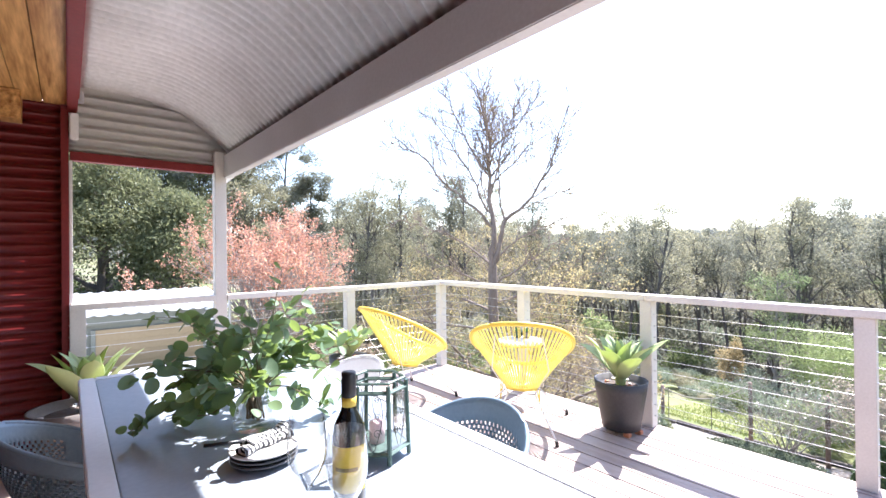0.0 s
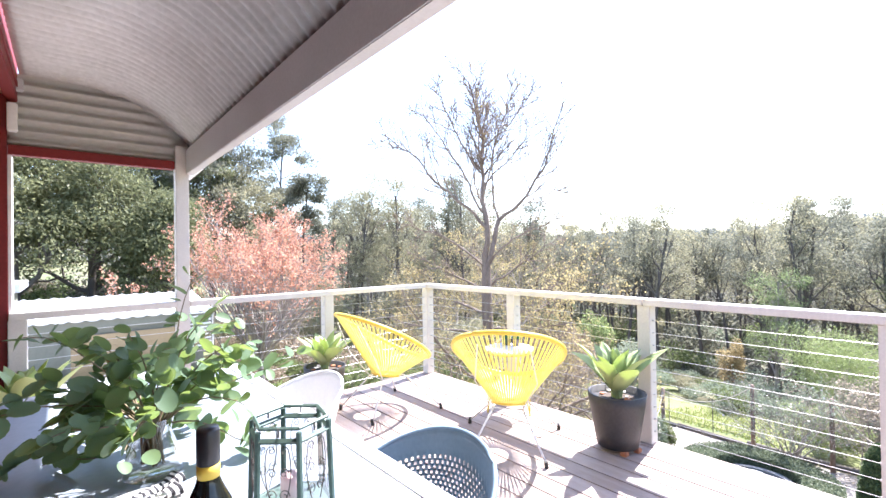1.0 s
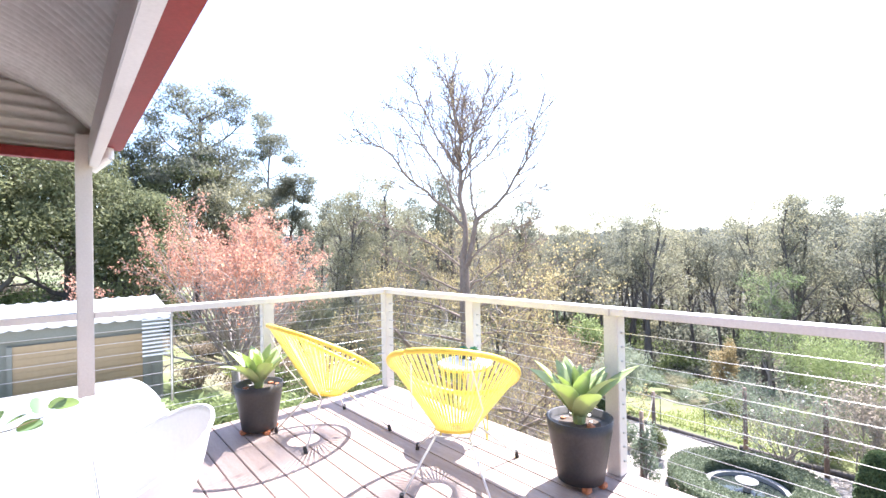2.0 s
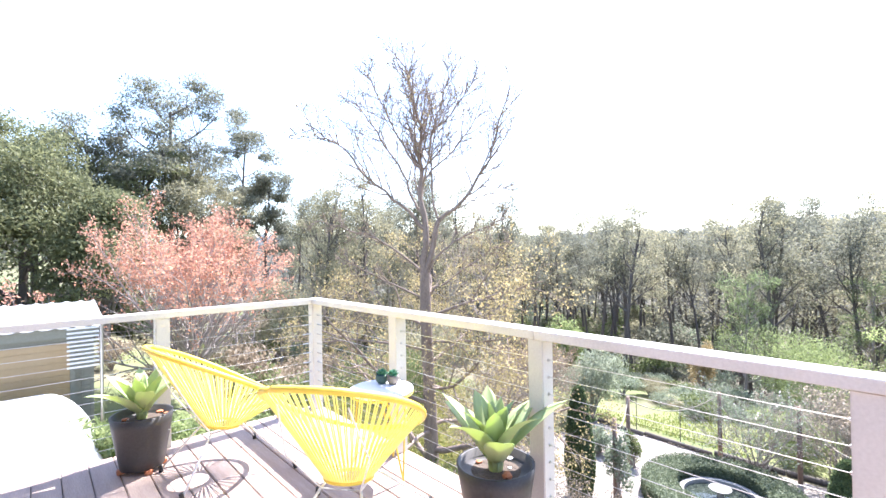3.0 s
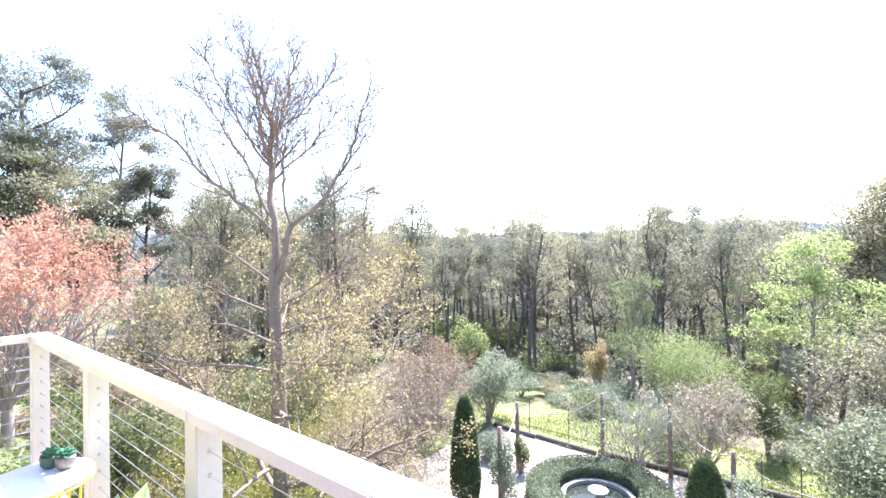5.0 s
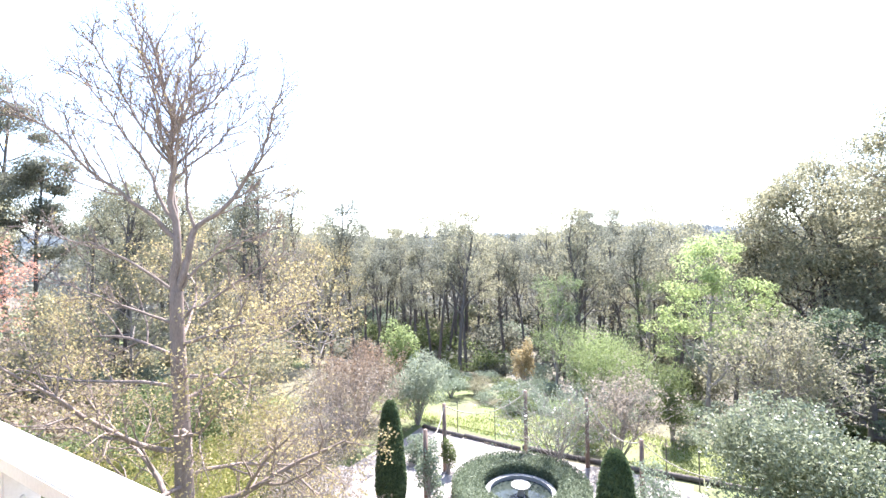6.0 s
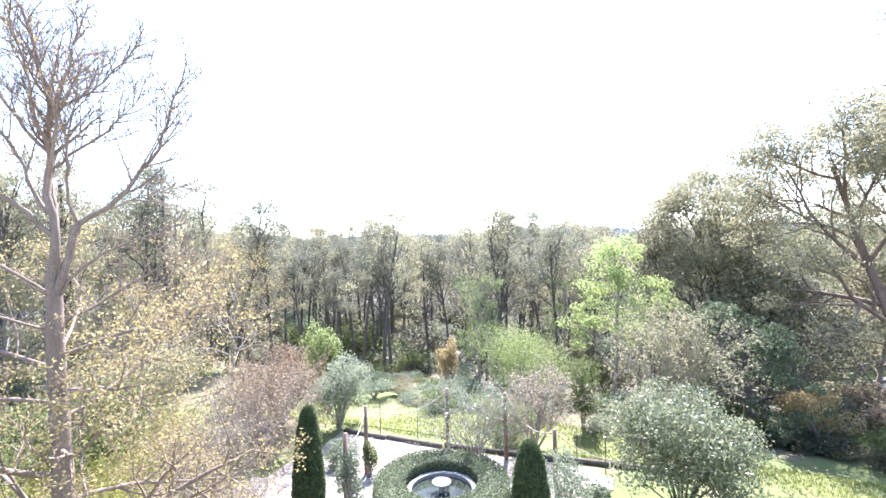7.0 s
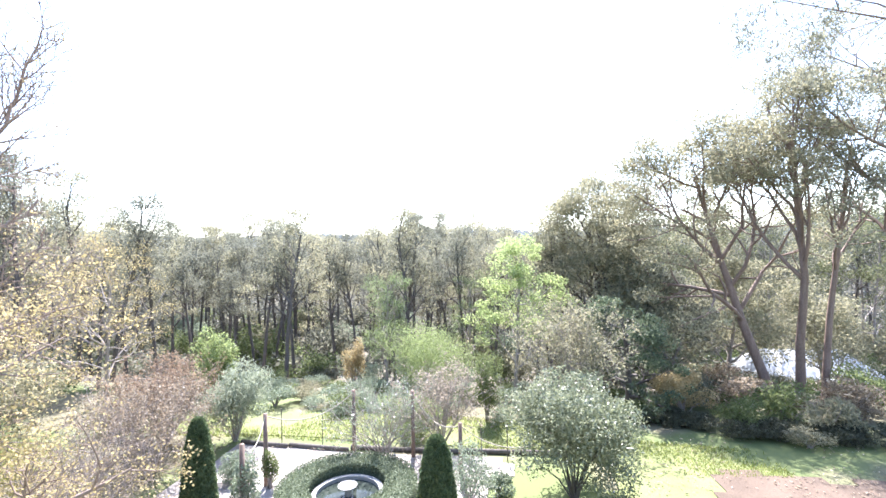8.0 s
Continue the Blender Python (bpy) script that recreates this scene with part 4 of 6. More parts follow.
    for k, (h, w, length, r) in enumerate(((-2.0, -0.5, 2.6, 0.06), (-2.2, 2.3, 2.8, 0.05), (-1.2, 3.6, 2.7, 0.042), (-0.5, 0.9, 2.3, 0.036), (-0.9, -1.4, 2.0, 0.036), (0.1, 2.6, 2.1, 0.03),
                                           (0.3, -0.6, 2.2, 0.03), (-2.9, 1.2, 2.6, 0.04), (-2.8, -1.2, 2.3, 0.04), (-1.6, 0.3, 2.4, 0.036), (-0.2, -1.0, 2.3, 0.03), (-1.7, 4.4, 2.5, 0.036), (0.4, 1.5, 2.0, 0.026), (-2.5, -2.2, 2.5, 0.036), (-0.3, 3.0, 2.4, 0.03))):
        d = across * math.cos(w) + deep * math.sin(w) + np.array((0, 0, 0.32))
        grow(up, low_tips, rng, (0.04, 0, z0 + h), d, length, r, 0, low)
    v, f = tubes(up)
    smooth(raw_mesh("trunk", v, f, surface("brown_bark", (0.165, 0.12, 0.095), (0.32, 0.25, 0.21), 0.85, 5, 40, 0.5, stretch=(2, 2, 0.5)), t))
    low_tips, tips = np.array(low_tips), np.array(tips)
    c = np.repeat(low_tips[rng.uniform(size=len(low_tips)) < 0.42], 3, axis=0)
    c = c + rng.normal(size=c.shape) * 0.06
    c2 = tips[rng.uniform(size=len(tips)) < 0.07]
    lv, lf = leaf_cards(np.concatenate([c, c2]), 0.04, rng, 0.6)
    raw_mesh("crown", lv, lf, M_BUD_LEAF, t)


bare_tree()


def red_tree():
    rng = np.random.default_rng(78)
    x, y = 1.05, 9.1
    g = gz(x, y)
    t = thing("russet_tree", (x, y, g), "spreading tree with salmon-red leaves and pale limbs", "tree")
    cfg = dict(pieces=(7, 5, 4), taper=0.2, wobble=(0.07, 0.10, 0.14), lift=(0.05, 0.09, 0.06), sides=(6, 4, 3), leaf_level=1,
               count=(12, 6), ratio=(0.42, 0.42), angle=(34, 36), thin=0.0045)
    cfg["from"] = (0.16, 0.2)
    out, tips = [([np.array((0, 0, -0.1)), np.array((0.02, 0, 0.5)), np.array((0, 0.03, 1.0))], (0.13, 0.11, 0.10), 8)], []
    for k in range(24):
        w = 2.4 * k
        tilt = (0.12, 0.62, 1.0, 1.75, 0.35, 0.82)[k % 6]
        grow(out, tips, rng, (0, 0, 0.7 + 0.02 * k), (math.cos(w) * tilt, math.sin(w) * tilt, 1), (2.75 + 0.75 * rng.uniform() + 0.35 * (tilt > 0.9) + 0.75 * (tilt < 0.4) * rng.uniform()), 0.042, 0, cfg)
    v, f = tubes(out)
    smooth(raw_mesh("trunk", v, f, surface("pale_grey_bark", (0.25, 0.22, 0.205), (0.44, 0.40, 0.375), 0.85, 5, 40, 0.5, stretch=(2, 2, 0.5)), t))
    tips = np.array(tips)
    far = np.linalg.norm(tips * np.array((1, 1, 0.85)), axis=1)
    chance = np.clip((far - np.quantile(far, 0.2)) / (np.quantile(far, 0.7) - np.quantile(far, 0.2)), 0.03, 1.0)
    keep = tips[rng.uniform(size=len(tips)) < chance]
    c = np.repeat(keep, 4, axis=0) + rng.normal(size=(len(keep) * 4, 3)) * 0.06
    lv, lf = leaf_cards(c, 0.075, rng, 0.45, 0.3)
    raw_mesh("crown", lv, lf, M_RED_LEAF, t)


red_tree()


# ---- gum trees near and far ----
def gums():
    def at(x, y):
        return (x, y, gz(x, y) - 0.1)
    tall = dict(GUM, count=(11, 5, 4), ratio=(0.36, 0.55, 0.5))
    tall["from"] = (0.4, 0.35, 0.3)
    big = dict(GUM, count=(15, 7, 4), ratio=(0.33, 0.55, 0.5))
    big["from"] = (0.25, 0.3, 0.3)
    plant_tree("gum_tree", at(3.9, 27.0), "tall gum tree with layered dark foliage", 101, 13.2, 0.22, big, M_DARK_BARK, M_GUM_LEAF, 0.15, 250, 0.8, "tall gums")
    plant_tree("gum_tree", at(8.4, 27.0), "slender tall gum tree with open crown", 102, 14.2, 0.15, dict(GUM, count=(12, 5, 4), ratio=(0.19, 0.55, 0.5)), M_DARK_BARK, M_GUM_LEAF, 0.15, 260, 0.68, "tall gums")
    plant_tree("gum_tree", at(8.9, 25.0), "slender tall gum tree with open crown", 103, 10.4, 0.12, dict(GUM, count=(12, 5, 4), ratio=(0.19, 0.55, 0.5)), M_DARK_BARK, M_GUM_LEAF, 0.15, 240, 0.62, "tall gums")
    plant_tree("gum_tree", at(-0.3, 26.0), "tall gum tree with layered dark foliage", 104, 8.6, 0.2, big, M_DARK_BARK, M_GUM_LEAF, 0.15, 150, 0.7, "tall gums")
    plant_tree("gum_tree", at(5.6, 24.0), "leafy olive gum tree", 105, 6.6, 0.16, tall, M_DARK_BARK, M_GUM_WARM, 0.15, 300, 0.75, "tall gums")
    plant_tree("gum_tree", at(4.6, 24.4), "leafy olive gum tree", 106, 8.4, 0.17, tall, M_DARK_BARK, M_GUM_WARM, 0.15, 280, 0.85, "tall gums")
    plant_tree("gum_tree", at(2.2, 25.2), "tall gum tree with layered dark foliage", 107, 8.0, 0.17, tall, M_DARK_BARK, M_BROAD, 0.15, 260, 0.85, "tall gums")
    bulk = dict(GUM, count=(13, 6, 4), ratio=(0.42, 0.55, 0.5), angle=(58, 45, 45))
    bulk["from"] = (0.15, 0.3, 0.3)
    for k, (x, y, h) in enumerate(((-2.3, 21.0, 6.8), (-4.6, 19.5, 7.0), (-6.5, 22.0, 7.5), (0.2, 19.5, 5.0), (-1.9, 24.5, 7.6))):
        plant_tree("broad_tree", at(x, y), "dense broad dark green tree behind the shed", 110 + k, h, 0.2, bulk, M_DARK_BARK, M_BROAD, 0.17, 270, 0.95, "broad trees")
    for k, (x, y, h, leaf) in enumerate(((4.5, 16.0, 3.6, M_BROWN_LEAF), (7.5, 19.0, 4.0, M_GUM_WARM), (11.0, 20.0, 5.0, M_GUM_WARM), (14.5, 19.0, 5.2, M_GUM_WARM), (13.0, 14.0, 4.2, M_BUD_LEAF), (17.0, 13.5, 6.2, M_BUD_LEAF), (16.5, 16.5, 6.4, M_BROWN_LEAF), (20.0, 17.0, 6.6, M_BUD_LEAF))):
        plant_tree("mid_tree", at(x, y), "olive and yellow leafed tree on the slope", 120 + k, h, 0.09, bulk, M_GREY_BARK, leaf, 0.075 if leaf in (M_BUD_LEAF, M_BROWN_LEAF) else 0.11, 60 if leaf in (M_BUD_LEAF, M_BROWN_LEAF) else 120, 0.55, "slope trees")
    # right-hand gums
    wide = dict(GUM, count=(15, 8, 4), ratio=(0.46, 0.55, 0.5), angle=(48, 42, 45))
    wide["from"] = (0.28, 0.3, 0.3)
    lower = dict(wide, leaf_level=1, lift=(0.0, 0.06, 0.02), angle=(58, 46, 48))
    lower["from"] = (0.34, 0.25, 0.25)
    plant_tree("gum_tree", at(28.0, -10.4), "broad weeping gum with olive green crown", 131, 10.0, 0.24, dict(wide, leaf_level=1), M_DARK_BARK, M_GUM_WARM, 0.16, 320, 1.0, "garden gums", droop=0.7)
    plant_tree("gum_tree", at(22.0, -16.1), "leaning reddish-barked gum with olive crown", 132, 11.2, 0.23, lower, M_RED_BARK, M_GUM_WARM, 0.14, 320, 0.98, "garden gums", lean=(0.05, 0.24))
    plant_tree("gum_tree", at(21.0, -16.6), "forked gum with thin open crown", 133, 11.6, 0.2, dict(GUM, count=(12, 6, 4), ratio=(0.36, 0.55, 0.5), angle=(30, 40, 45)), M_RED_BARK, M_GUM_WARM, 0.12, 260, 0.7, "garden gums")
    plant_tree("gum_tree", at(20.9, -17.5), "forked gum with thin open crown", 134, 10.6, 0.16, dict(GUM, ratio=(0.36, 0.55, 0.5), angle=(30, 40, 45)), M_RED_BARK, M_GUM_LEAF, 0.13, 200, 0.7, "garden gums", lean=(0.0, -0.06))
    plant_tree("gum_tree", at(19.6, -21.4), "large gum with brown-green crown", 135, 13.4, 0.24, wide, M_RED_BARK, M_GUM_WARM, 0.14, 300, 0.92, "garden gums")
    for k, (x, y, h, leaf) in enumerate(((24.6, -12.4, 5.6, M_GUM_LEAF), (26.5, -16.0, 6.4, M_GUM_WARM), (24.0, -10.0, 5.2, M_GUM_WARM), (27.5, -21.5, 5.0, M_GUM_WARM), (34.5, -15.0, 9.0, M_BROAD), (37.5, -24.0, 10.0, M_GUM_LEAF), (37.5, -31.0, 10.0, M_BROAD), (37.0, -19.5, 10.0, M_BROAD), (41.0, -27.5, 11.0, M_BROAD), (39.5, -14.0, 10.0, M_GUM_LEAF), (43.0, -34.0, 12.0, M_BROAD))):
        plant_tree("understorey_tree", at(x, y), "grey-green understorey tree below the gums", 150 + k, h, 0.12, bulk, M_GREY_BARK, leaf, 0.17, 150, 0.9, "understorey trees")
    plant_tree("dark_tree", at(18.6, -9.0), "dense dark green layered tree below the gums", 160, 4.0, 0.15, dict(bulk, angle=(70, 45, 45), lift=(0.02, -0.02, -0.04)), M_DARK_BARK, leafy("dark_leaf", (0.09, 0.12, 0.075), (0.17, 0.21, 0.13), 0.45), 0.13, 150, 0.45)
    # a gum outside the view whose limb hangs into it
    hang = thing("gum_tree", at(10.9, -17.0), "overhanging gum with drooping leaf sprays", "tree", "garden gums")
    hr = np.random.default_rng(136)
    limbs, sprays = [], []
    limbs.append(([np.array((0, 0, -0.1)), np.array((0.1, 0.2, 5.0)), np.array((0.0, 0.5, 9.5)), np.array((0.1, 0.8, 14.0))], (0.26, 0.2, 0.15, 0.06), 8))
    spray = dict(pieces=(5, 4, 3), taper=0.25, wobble=(0.12, 0.2, 0.25), lift=(-0.02, -0.12, -0.2), sides=(5, 4, 3), leaf_level=1, count=(5, 4), ratio=(0.42, 0.5), angle=(38, 42), thin=0.005)
    spray["from"] = (0.45, 0.3)
    grow(limbs, sprays, hr, (0.0, 0.5, 9.4), (0.05, 1.0, 0.55), 5.6, 0.05, 0, spray)
    grow(limbs, sprays, hr, (0.0, 0.5, 11.0), (0.2, 1.0, 0.3), 5.8, 0.045, 0, spray)
    grow(limbs, sprays, hr, (0.0, 0.6, 12.0), (-0.3, 0.8, 0.5), 4.0, 0.05, 0, spray)
    v, f = tubes(limbs)
    smooth(raw_mesh("trunk", v, f, M_RED_BARK, hang))
    sprays = np.array(sprays)
    c = np.repeat(sprays, 34, axis=0) + hr.normal(size=(len(sprays) * 34, 3)) * 0.17
    lv, lf = leaf_cards(c, 0.12, hr, 0.24, 1.3)
    raw_mesh("crown", lv, lf, M_GUM_LEAF, hang)
    plant_tree("fresh_tree", at(22.2, -4.5), "bright fresh green young tree", 137, 6.6, 0.11, dict(bulk, ratio=(0.36, 0.5, 0.5)), M_GREY_BARK, leafy("spring_leaf", (0.31, 0.38, 0.15), (0.46, 0.53, 0.26), 0.6), 0.13, 170, 0.58)
    wisp = dict(GUM, count=(16, 6, 3), ratio=(0.26, 0.5, 0.5), angle=(50, 40, 40), lift=(0.02, 0.02, -0.05))
    wisp["from"] = (0.15, 0.3, 0.3)
    plant_tree("wispy_tree", at(22.8, 2.3), "slim wispy light green tree", 138, 5.8, 0.09, wisp, M_GREY_BARK, leafy("wisp_leaf", (0.17, 0.22, 0.10), (0.27, 0.33, 0.17)), 0.12, 70, 0.42, aspect=0.2, droop=0.8)
    plant_tree("wispy_tree", at(27.5, -1.5), "slim wispy light green tree", 139, 6.6, 0.09, wisp, M_GREY_BARK, leafy("wisp_leaf", (0.17, 0.22, 0.10), (0.27, 0.33, 0.17)), 0.12, 70, 0.42, aspect=0.2, droop=0.8)
    # the forest: a few trees grown once, then repeated
    rng = np.random.default_rng(9)
    kinds = []
    for k in range(7):
        cfg = dict(GUM, count=(9 + k % 4, 4, 3), ratio=(0.19 + 0.035 * (k % 4), 0.55, 0.5), angle=(40, 42, 45))
        cfg["from"] = (0.40 + 0.08 * (k % 3), 0.3, 0.3)
        kinds.append(plant_tree("forest_gum", at(38 + 3.2 * k, 24 - 7 * k), "dark-trunked forest gum with high thin crown", 200 + k, 10.2, 0.15, cfg, M_DARK_BARK, M_GUM_LEAF if k % 3 else M_GUM_WARM, 0.16, 100, 0.78, "forest gums"))
    spots = []
    tries = 0
    while len(spots) < 285 and tries < 6000:
        tries += 1
        a = rng.uniform(radians(-42), radians(68))
        r = rng.uniform(25, 85)
        x, y = r * math.cos(a), r * math.sin(a) - 3
        if x < 24.5 and y < 16:
            continue
        if y < -13 and r < 46:
            continue
        if all((x - u) ** 2 + (y - w) ** 2 > 2.6 for u, w in spots):
            spots.append((x, y))
    for x, y in spots:
        s = rng.uniform(0.82, 1.1) * min(1.05, 0.66 + math.hypot(x, y) / 140)
        ob = copy_thing(kinds[rng.integers(0, 7)], pose(x, y, gz(x, y) - 0.1, rng.normal() * 1.5, rng.normal() * 1.5, rng.uniform(0, 360)))
        ob.scale = (s, s, s * rng.uniform(0.92, 1.12))
    plant_tree("forest_gum", at(49, 5.2), "tallest forest gum with rounded crown", 301, 12.0, 0.2, dict(GUM, count=(11, 5, 4)), M_DARK_BARK, M_GUM_LEAF, 0.17, 220, 0.85, "forest gums")
    plant_tree("forest_gum", at(57, 19.6), "tall forest gum with rounded crown", 302, 11.2, 0.2, dict(GUM, count=(10, 5, 4), ratio=(0.25, 0.5, 0.5)), M_DARK_BARK, M_GUM_LEAF, 0.24, 110, 0.85, "forest gums")
    # undergrowth between the trunks
    low = [bush("forest_shrub", at(27 + 2 * k, 8 - 6 * k), "grey-green undergrowth shrub at the forest edge", 400 + k, 3.6, 2.6, (M_MID_LEAF, M_SILVER_LEAF, M_GUM_WARM, M_GUM_LEAF)[k], 0.22, 1500, "forest shrubs", lumps=18) for k in range(4)]
    for k in range(170):
        a, r = rng.uniform(radians(-40), radians(66)), rng.uniform(25, 75)
        x, y = r * math.cos(a), r * math.sin(a) - 3
        if x < 22.5 and y < 14:
            continue
        ob = copy_thing(low[rng.integers(0, 4)], pose(x, y, gz(x, y), 0, 0, rng.uniform(0, 360)))
        s = rng.uniform(0.7, 1.5) * (0.5 if x < 34 else 1.0)
        ob.scale = (s, s, s * rng.uniform(0.7, 1.1))


gums()


def far_woods():
    # both belts use leaf colours that have haze painted in
    for name, leaf, r0, r1, n, seed, size in (("forest_far", M_HAZE_FAR_LEAF, 85, 260, 2600, 61, 1.1), ("forest_ridge", M_HAZE_BLUE_LEAF, 250, 470, 2600, 62, 1.7)):
        rng = np.random.default_rng(seed)
        a = rng.uniform(radians(-60), radians(100), n)
        r = np.sqrt(rng.uniform(r0 ** 2, r1 ** 2, n))
        x, y = r * np.cos(a), r * np.sin(a)
        z = ground_z(x, y)
        per = 64
        w = rng.uniform(3.0, 5.5, n) * (1 if r0 < 100 else 1.5)
        h = rng.uniform(7, 12, n)
        off = rng.normal(size=(n, per, 3))
        off /= np.linalg.norm(off, axis=2)[..., None]
        off *= rng.uniform(0.5, 1.0, (n, per, 1))
        c = np.stack([x, y, z + h * 0.6], 1)[:, None, :] + off * np.stack([w * 0.5, w * 0.5, h * 0.45], 1)[:, None, :]
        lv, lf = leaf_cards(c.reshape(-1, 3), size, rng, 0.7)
        tagged(raw_mesh(name, lv, lf, leaf), "distant wooded ridge of grey-green gums with haze painted into the leaves", "forest", kind="stuff")


far_woods()


def undergrowth():
    """Low growth that fills the floor of the forest."""
    rng = np.random.default_rng(63)
    n = 1500
    a, r = rng.uniform(radians(-46), radians(72), n), np.sqrt(rng.uniform(31 ** 2, 92 ** 2, n))
    x, y = r * np.cos(a), r * np.sin(a) - 3
    ok = ((x > 27) | (y > 18)) & ~((y < -14) & (r < 44))
    x, y = x[ok], y[ok]
    n = len(x)
    per = 60
    w, h = rng.uniform(1.6, 3.6, n), rng.uniform(0.8, 2.6, n)
    off = rng.normal(size=(n, per, 3))
    off /= np.linalg.norm(off, axis=2)[..., None]
    off[..., 2] = np.abs(off[..., 2])
    off *= rng.uniform(0.5, 1.0, (n, per, 1))
    c = np.stack([x, y, ground_z(x, y)], 1)[:, None, :] + off * np.stack([w * 0.6, w * 0.6, h], 1)[:, None, :]
    lv, lf = leaf_cards(c.reshape(-1, 3), 0.42, rng, 0.5)
    tagged(raw_mesh("forest_undergrowth", lv, lf, M_GUM_LEAF), "grey-green undergrowth on the forest floor", "undergrowth", kind="stuff")
    # young trees that close the view between the farther trunks
    n, per = 620, 150
    a, r = rng.uniform(radians(-46), radians(72), n), np.sqrt(rng.uniform(52 ** 2, 120 ** 2, n))
    x, y = r * np.cos(a), r * np.sin(a) - 3
    w, h = rng.uniform(2.0, 4.2, n), rng.uniform(3.5, 8.0, n)
    off = rng.normal(size=(n, per, 3))
    off /= np.linalg.norm(off, axis=2)[..., None]
    off *= rng.uniform(0.2, 1.0, (n, per, 1)) ** 0.5
    off[..., 2] = np.abs(off[..., 2])
    c = np.stack([x, y, ground_z(x, y)], 1)[:, None, :] + off * np.stack([w * 0.5, w * 0.5, h], 1)[:, None, :]
    # same leaf colour as the far belt, painted haze included
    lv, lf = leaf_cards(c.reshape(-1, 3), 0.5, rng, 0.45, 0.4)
    tagged(raw_mesh("forest_saplings", lv, lf, M_HAZE_FAR_LEAF), "grey-green young gums, tinted with painted haze, between the forest trunks", "forest", kind="stuff")


undergrowth()


def neighbour_house():
    h = thing("neighbour_house", (0, 0, 0), "low house with a pale sunlit metal roof", "house")
    g = -7.9
    part("wall", box(29.4, 34.6, -26.5, -19.5, g - 1.0, -7.4), M_SHED_DOOR, h)
    bm = bmesh.new()
    v = [bm.verts.new(p) for p in ((28.6, -27.2, -7.4), (28.6, -18.8, -7.4), (35.4, -18.8, -7.4), (35.4, -27.2, -7.4), (32, -25.2, -5.4), (32, -20.6, -5.4))]
    for q in ((0, 1, 5, 4), (2, 3, 4, 5), (1, 2, 5), (3, 0, 4), (3, 2, 1, 0)):
        bm.faces.new([v[k] for k in q])
    part("roof", bm, M_SHED_ROOF, h)
    for y in (-25.4, -23.0, -20.8):
        part("window", box(29.34, 29.4, y - 0.6, y + 0.6, g - 0.5, g + 0.2), M_DARK_BARK, h)


neighbour_house()


def slope_growth():
    """Low growth on the slope beyond the shed and under the right-hand gums."""
    rng = np.random.default_rng(15)
    kinds = [bush("slope_shrub", (x, y, gz(x, y)), "low %s shrub on the slope" % w, 70 + k, 2.0, 1.3, leaf, 0.115, 1900, "slope shrubs", lumps=16, stems=12)
             for k, (x, y, w, leaf) in enumerate(((2.6, 12.0, "olive green", M_MID_LEAF), (5.4, 11.0, "dry brown", M_BROWN_LEAF), (8.6, 13.5, "grey green", M_SILVER_LEAF), (3.0, 15.0, "yellow green", M_GUM_WARM)))]
    n = 0
    while n < 96:
        x, y = rng.uniform(-10, 15), rng.uniform(9.5, 30)
        if (x - 1.05) ** 2 + (y - 9.1) ** 2 < 1.0 or (x < -0.5 and y < 13.2):
            continue
        s = rng.uniform(0.6, 1.5)
        ob = copy_thing(kinds[rng.integers(0, 4)], pose(x, y, gz(x, y), 0, 0, rng.uniform(0, 360)))
        ob.scale = (s, s, s * rng.uniform(0.6, 1.1))
        n += 1
    for k in range(46):
        x, y = rng.uniform(15.2, 27), rng.uniform(-26, -8.5)
        s = rng.uniform(0.7, 1.5)
        ob = copy_thing(kinds[(0, 3, 0, 1)[k % 4]], pose(x, y, gz(x, y), 0, 0, rng.uniform(0, 360)))
        ob.scale = (s, s, s * rng.uniform(0.6, 1.1))

    for k in range(60):
        x, y = rng.uniform(16.2, 24.5), rng.uniform(-5, 12)
        s = rng.uniform(0.4, 0.85)
        ob = copy_thing(kinds[(0, 2, 3, 2)[k % 4]], pose(x, y, gz(x, y), 0, 0, rng.uniform(0, 360)))
        ob.scale = (s, s, s * rng.uniform(0.5, 0.9))


slope_growth()


def bank_planting():
    """A low dark planted bank between the grass and the gums."""
    rng = np.random.default_rng(27)
    leaf = leafy("bank_leaf", (0.055, 0.06, 0.04), (0.13, 0.135, 0.085), 0.3)
    first = None
    for k in range(12):
        x, y = 16.9 - 0.16 * k + 0.2 * rng.normal(), -9.4 - 0.85 * k
        if first is None:
            first = bush("bank_shrub", (x, y, gz(x, y)), "low dark green shrub on the mulched bank", 90, 1.6, 0.5, leaf, 0.09, 3600, "bank shrubs", lumps=16)
            continue
        ob = copy_thing(first, pose(x, y, gz(x, y), 0, 0, rng.uniform(0, 360)))
        ob.scale = (1, rng.uniform(0.9, 1.2), rng.uniform(0.7, 1.15))


bank_planting()


def trellis():
    g = gz(1.55, 6.6)
    t = thing("timber_trellis", (1.55, 6.6, g), "low grey timber frame among the shrubs", "frame", turn=-35)
    for y in (-0.25, 0.25):
        part("rail", box(-0.9, 0.9, y - 0.03, y + 0.03, 0.55, 0.62, 0.006), M_GREY_BARK, t)
    for k in range(5):
        x = -0.8 + 0.4 * k
        part("rung", box(x - 0.03, x + 0.03, -0.32, 0.32, 0.622, 0.66, 0.006), M_GREY_BARK, t)
    for x in (-0.85, 0.85):
        for y in (-0.25, 0.25):
            part("leg", box(x - 0.03, x + 0.03, y - 0.03, y + 0.03, -0.1, 0.549), M_GREY_BARK, t)


trellis()


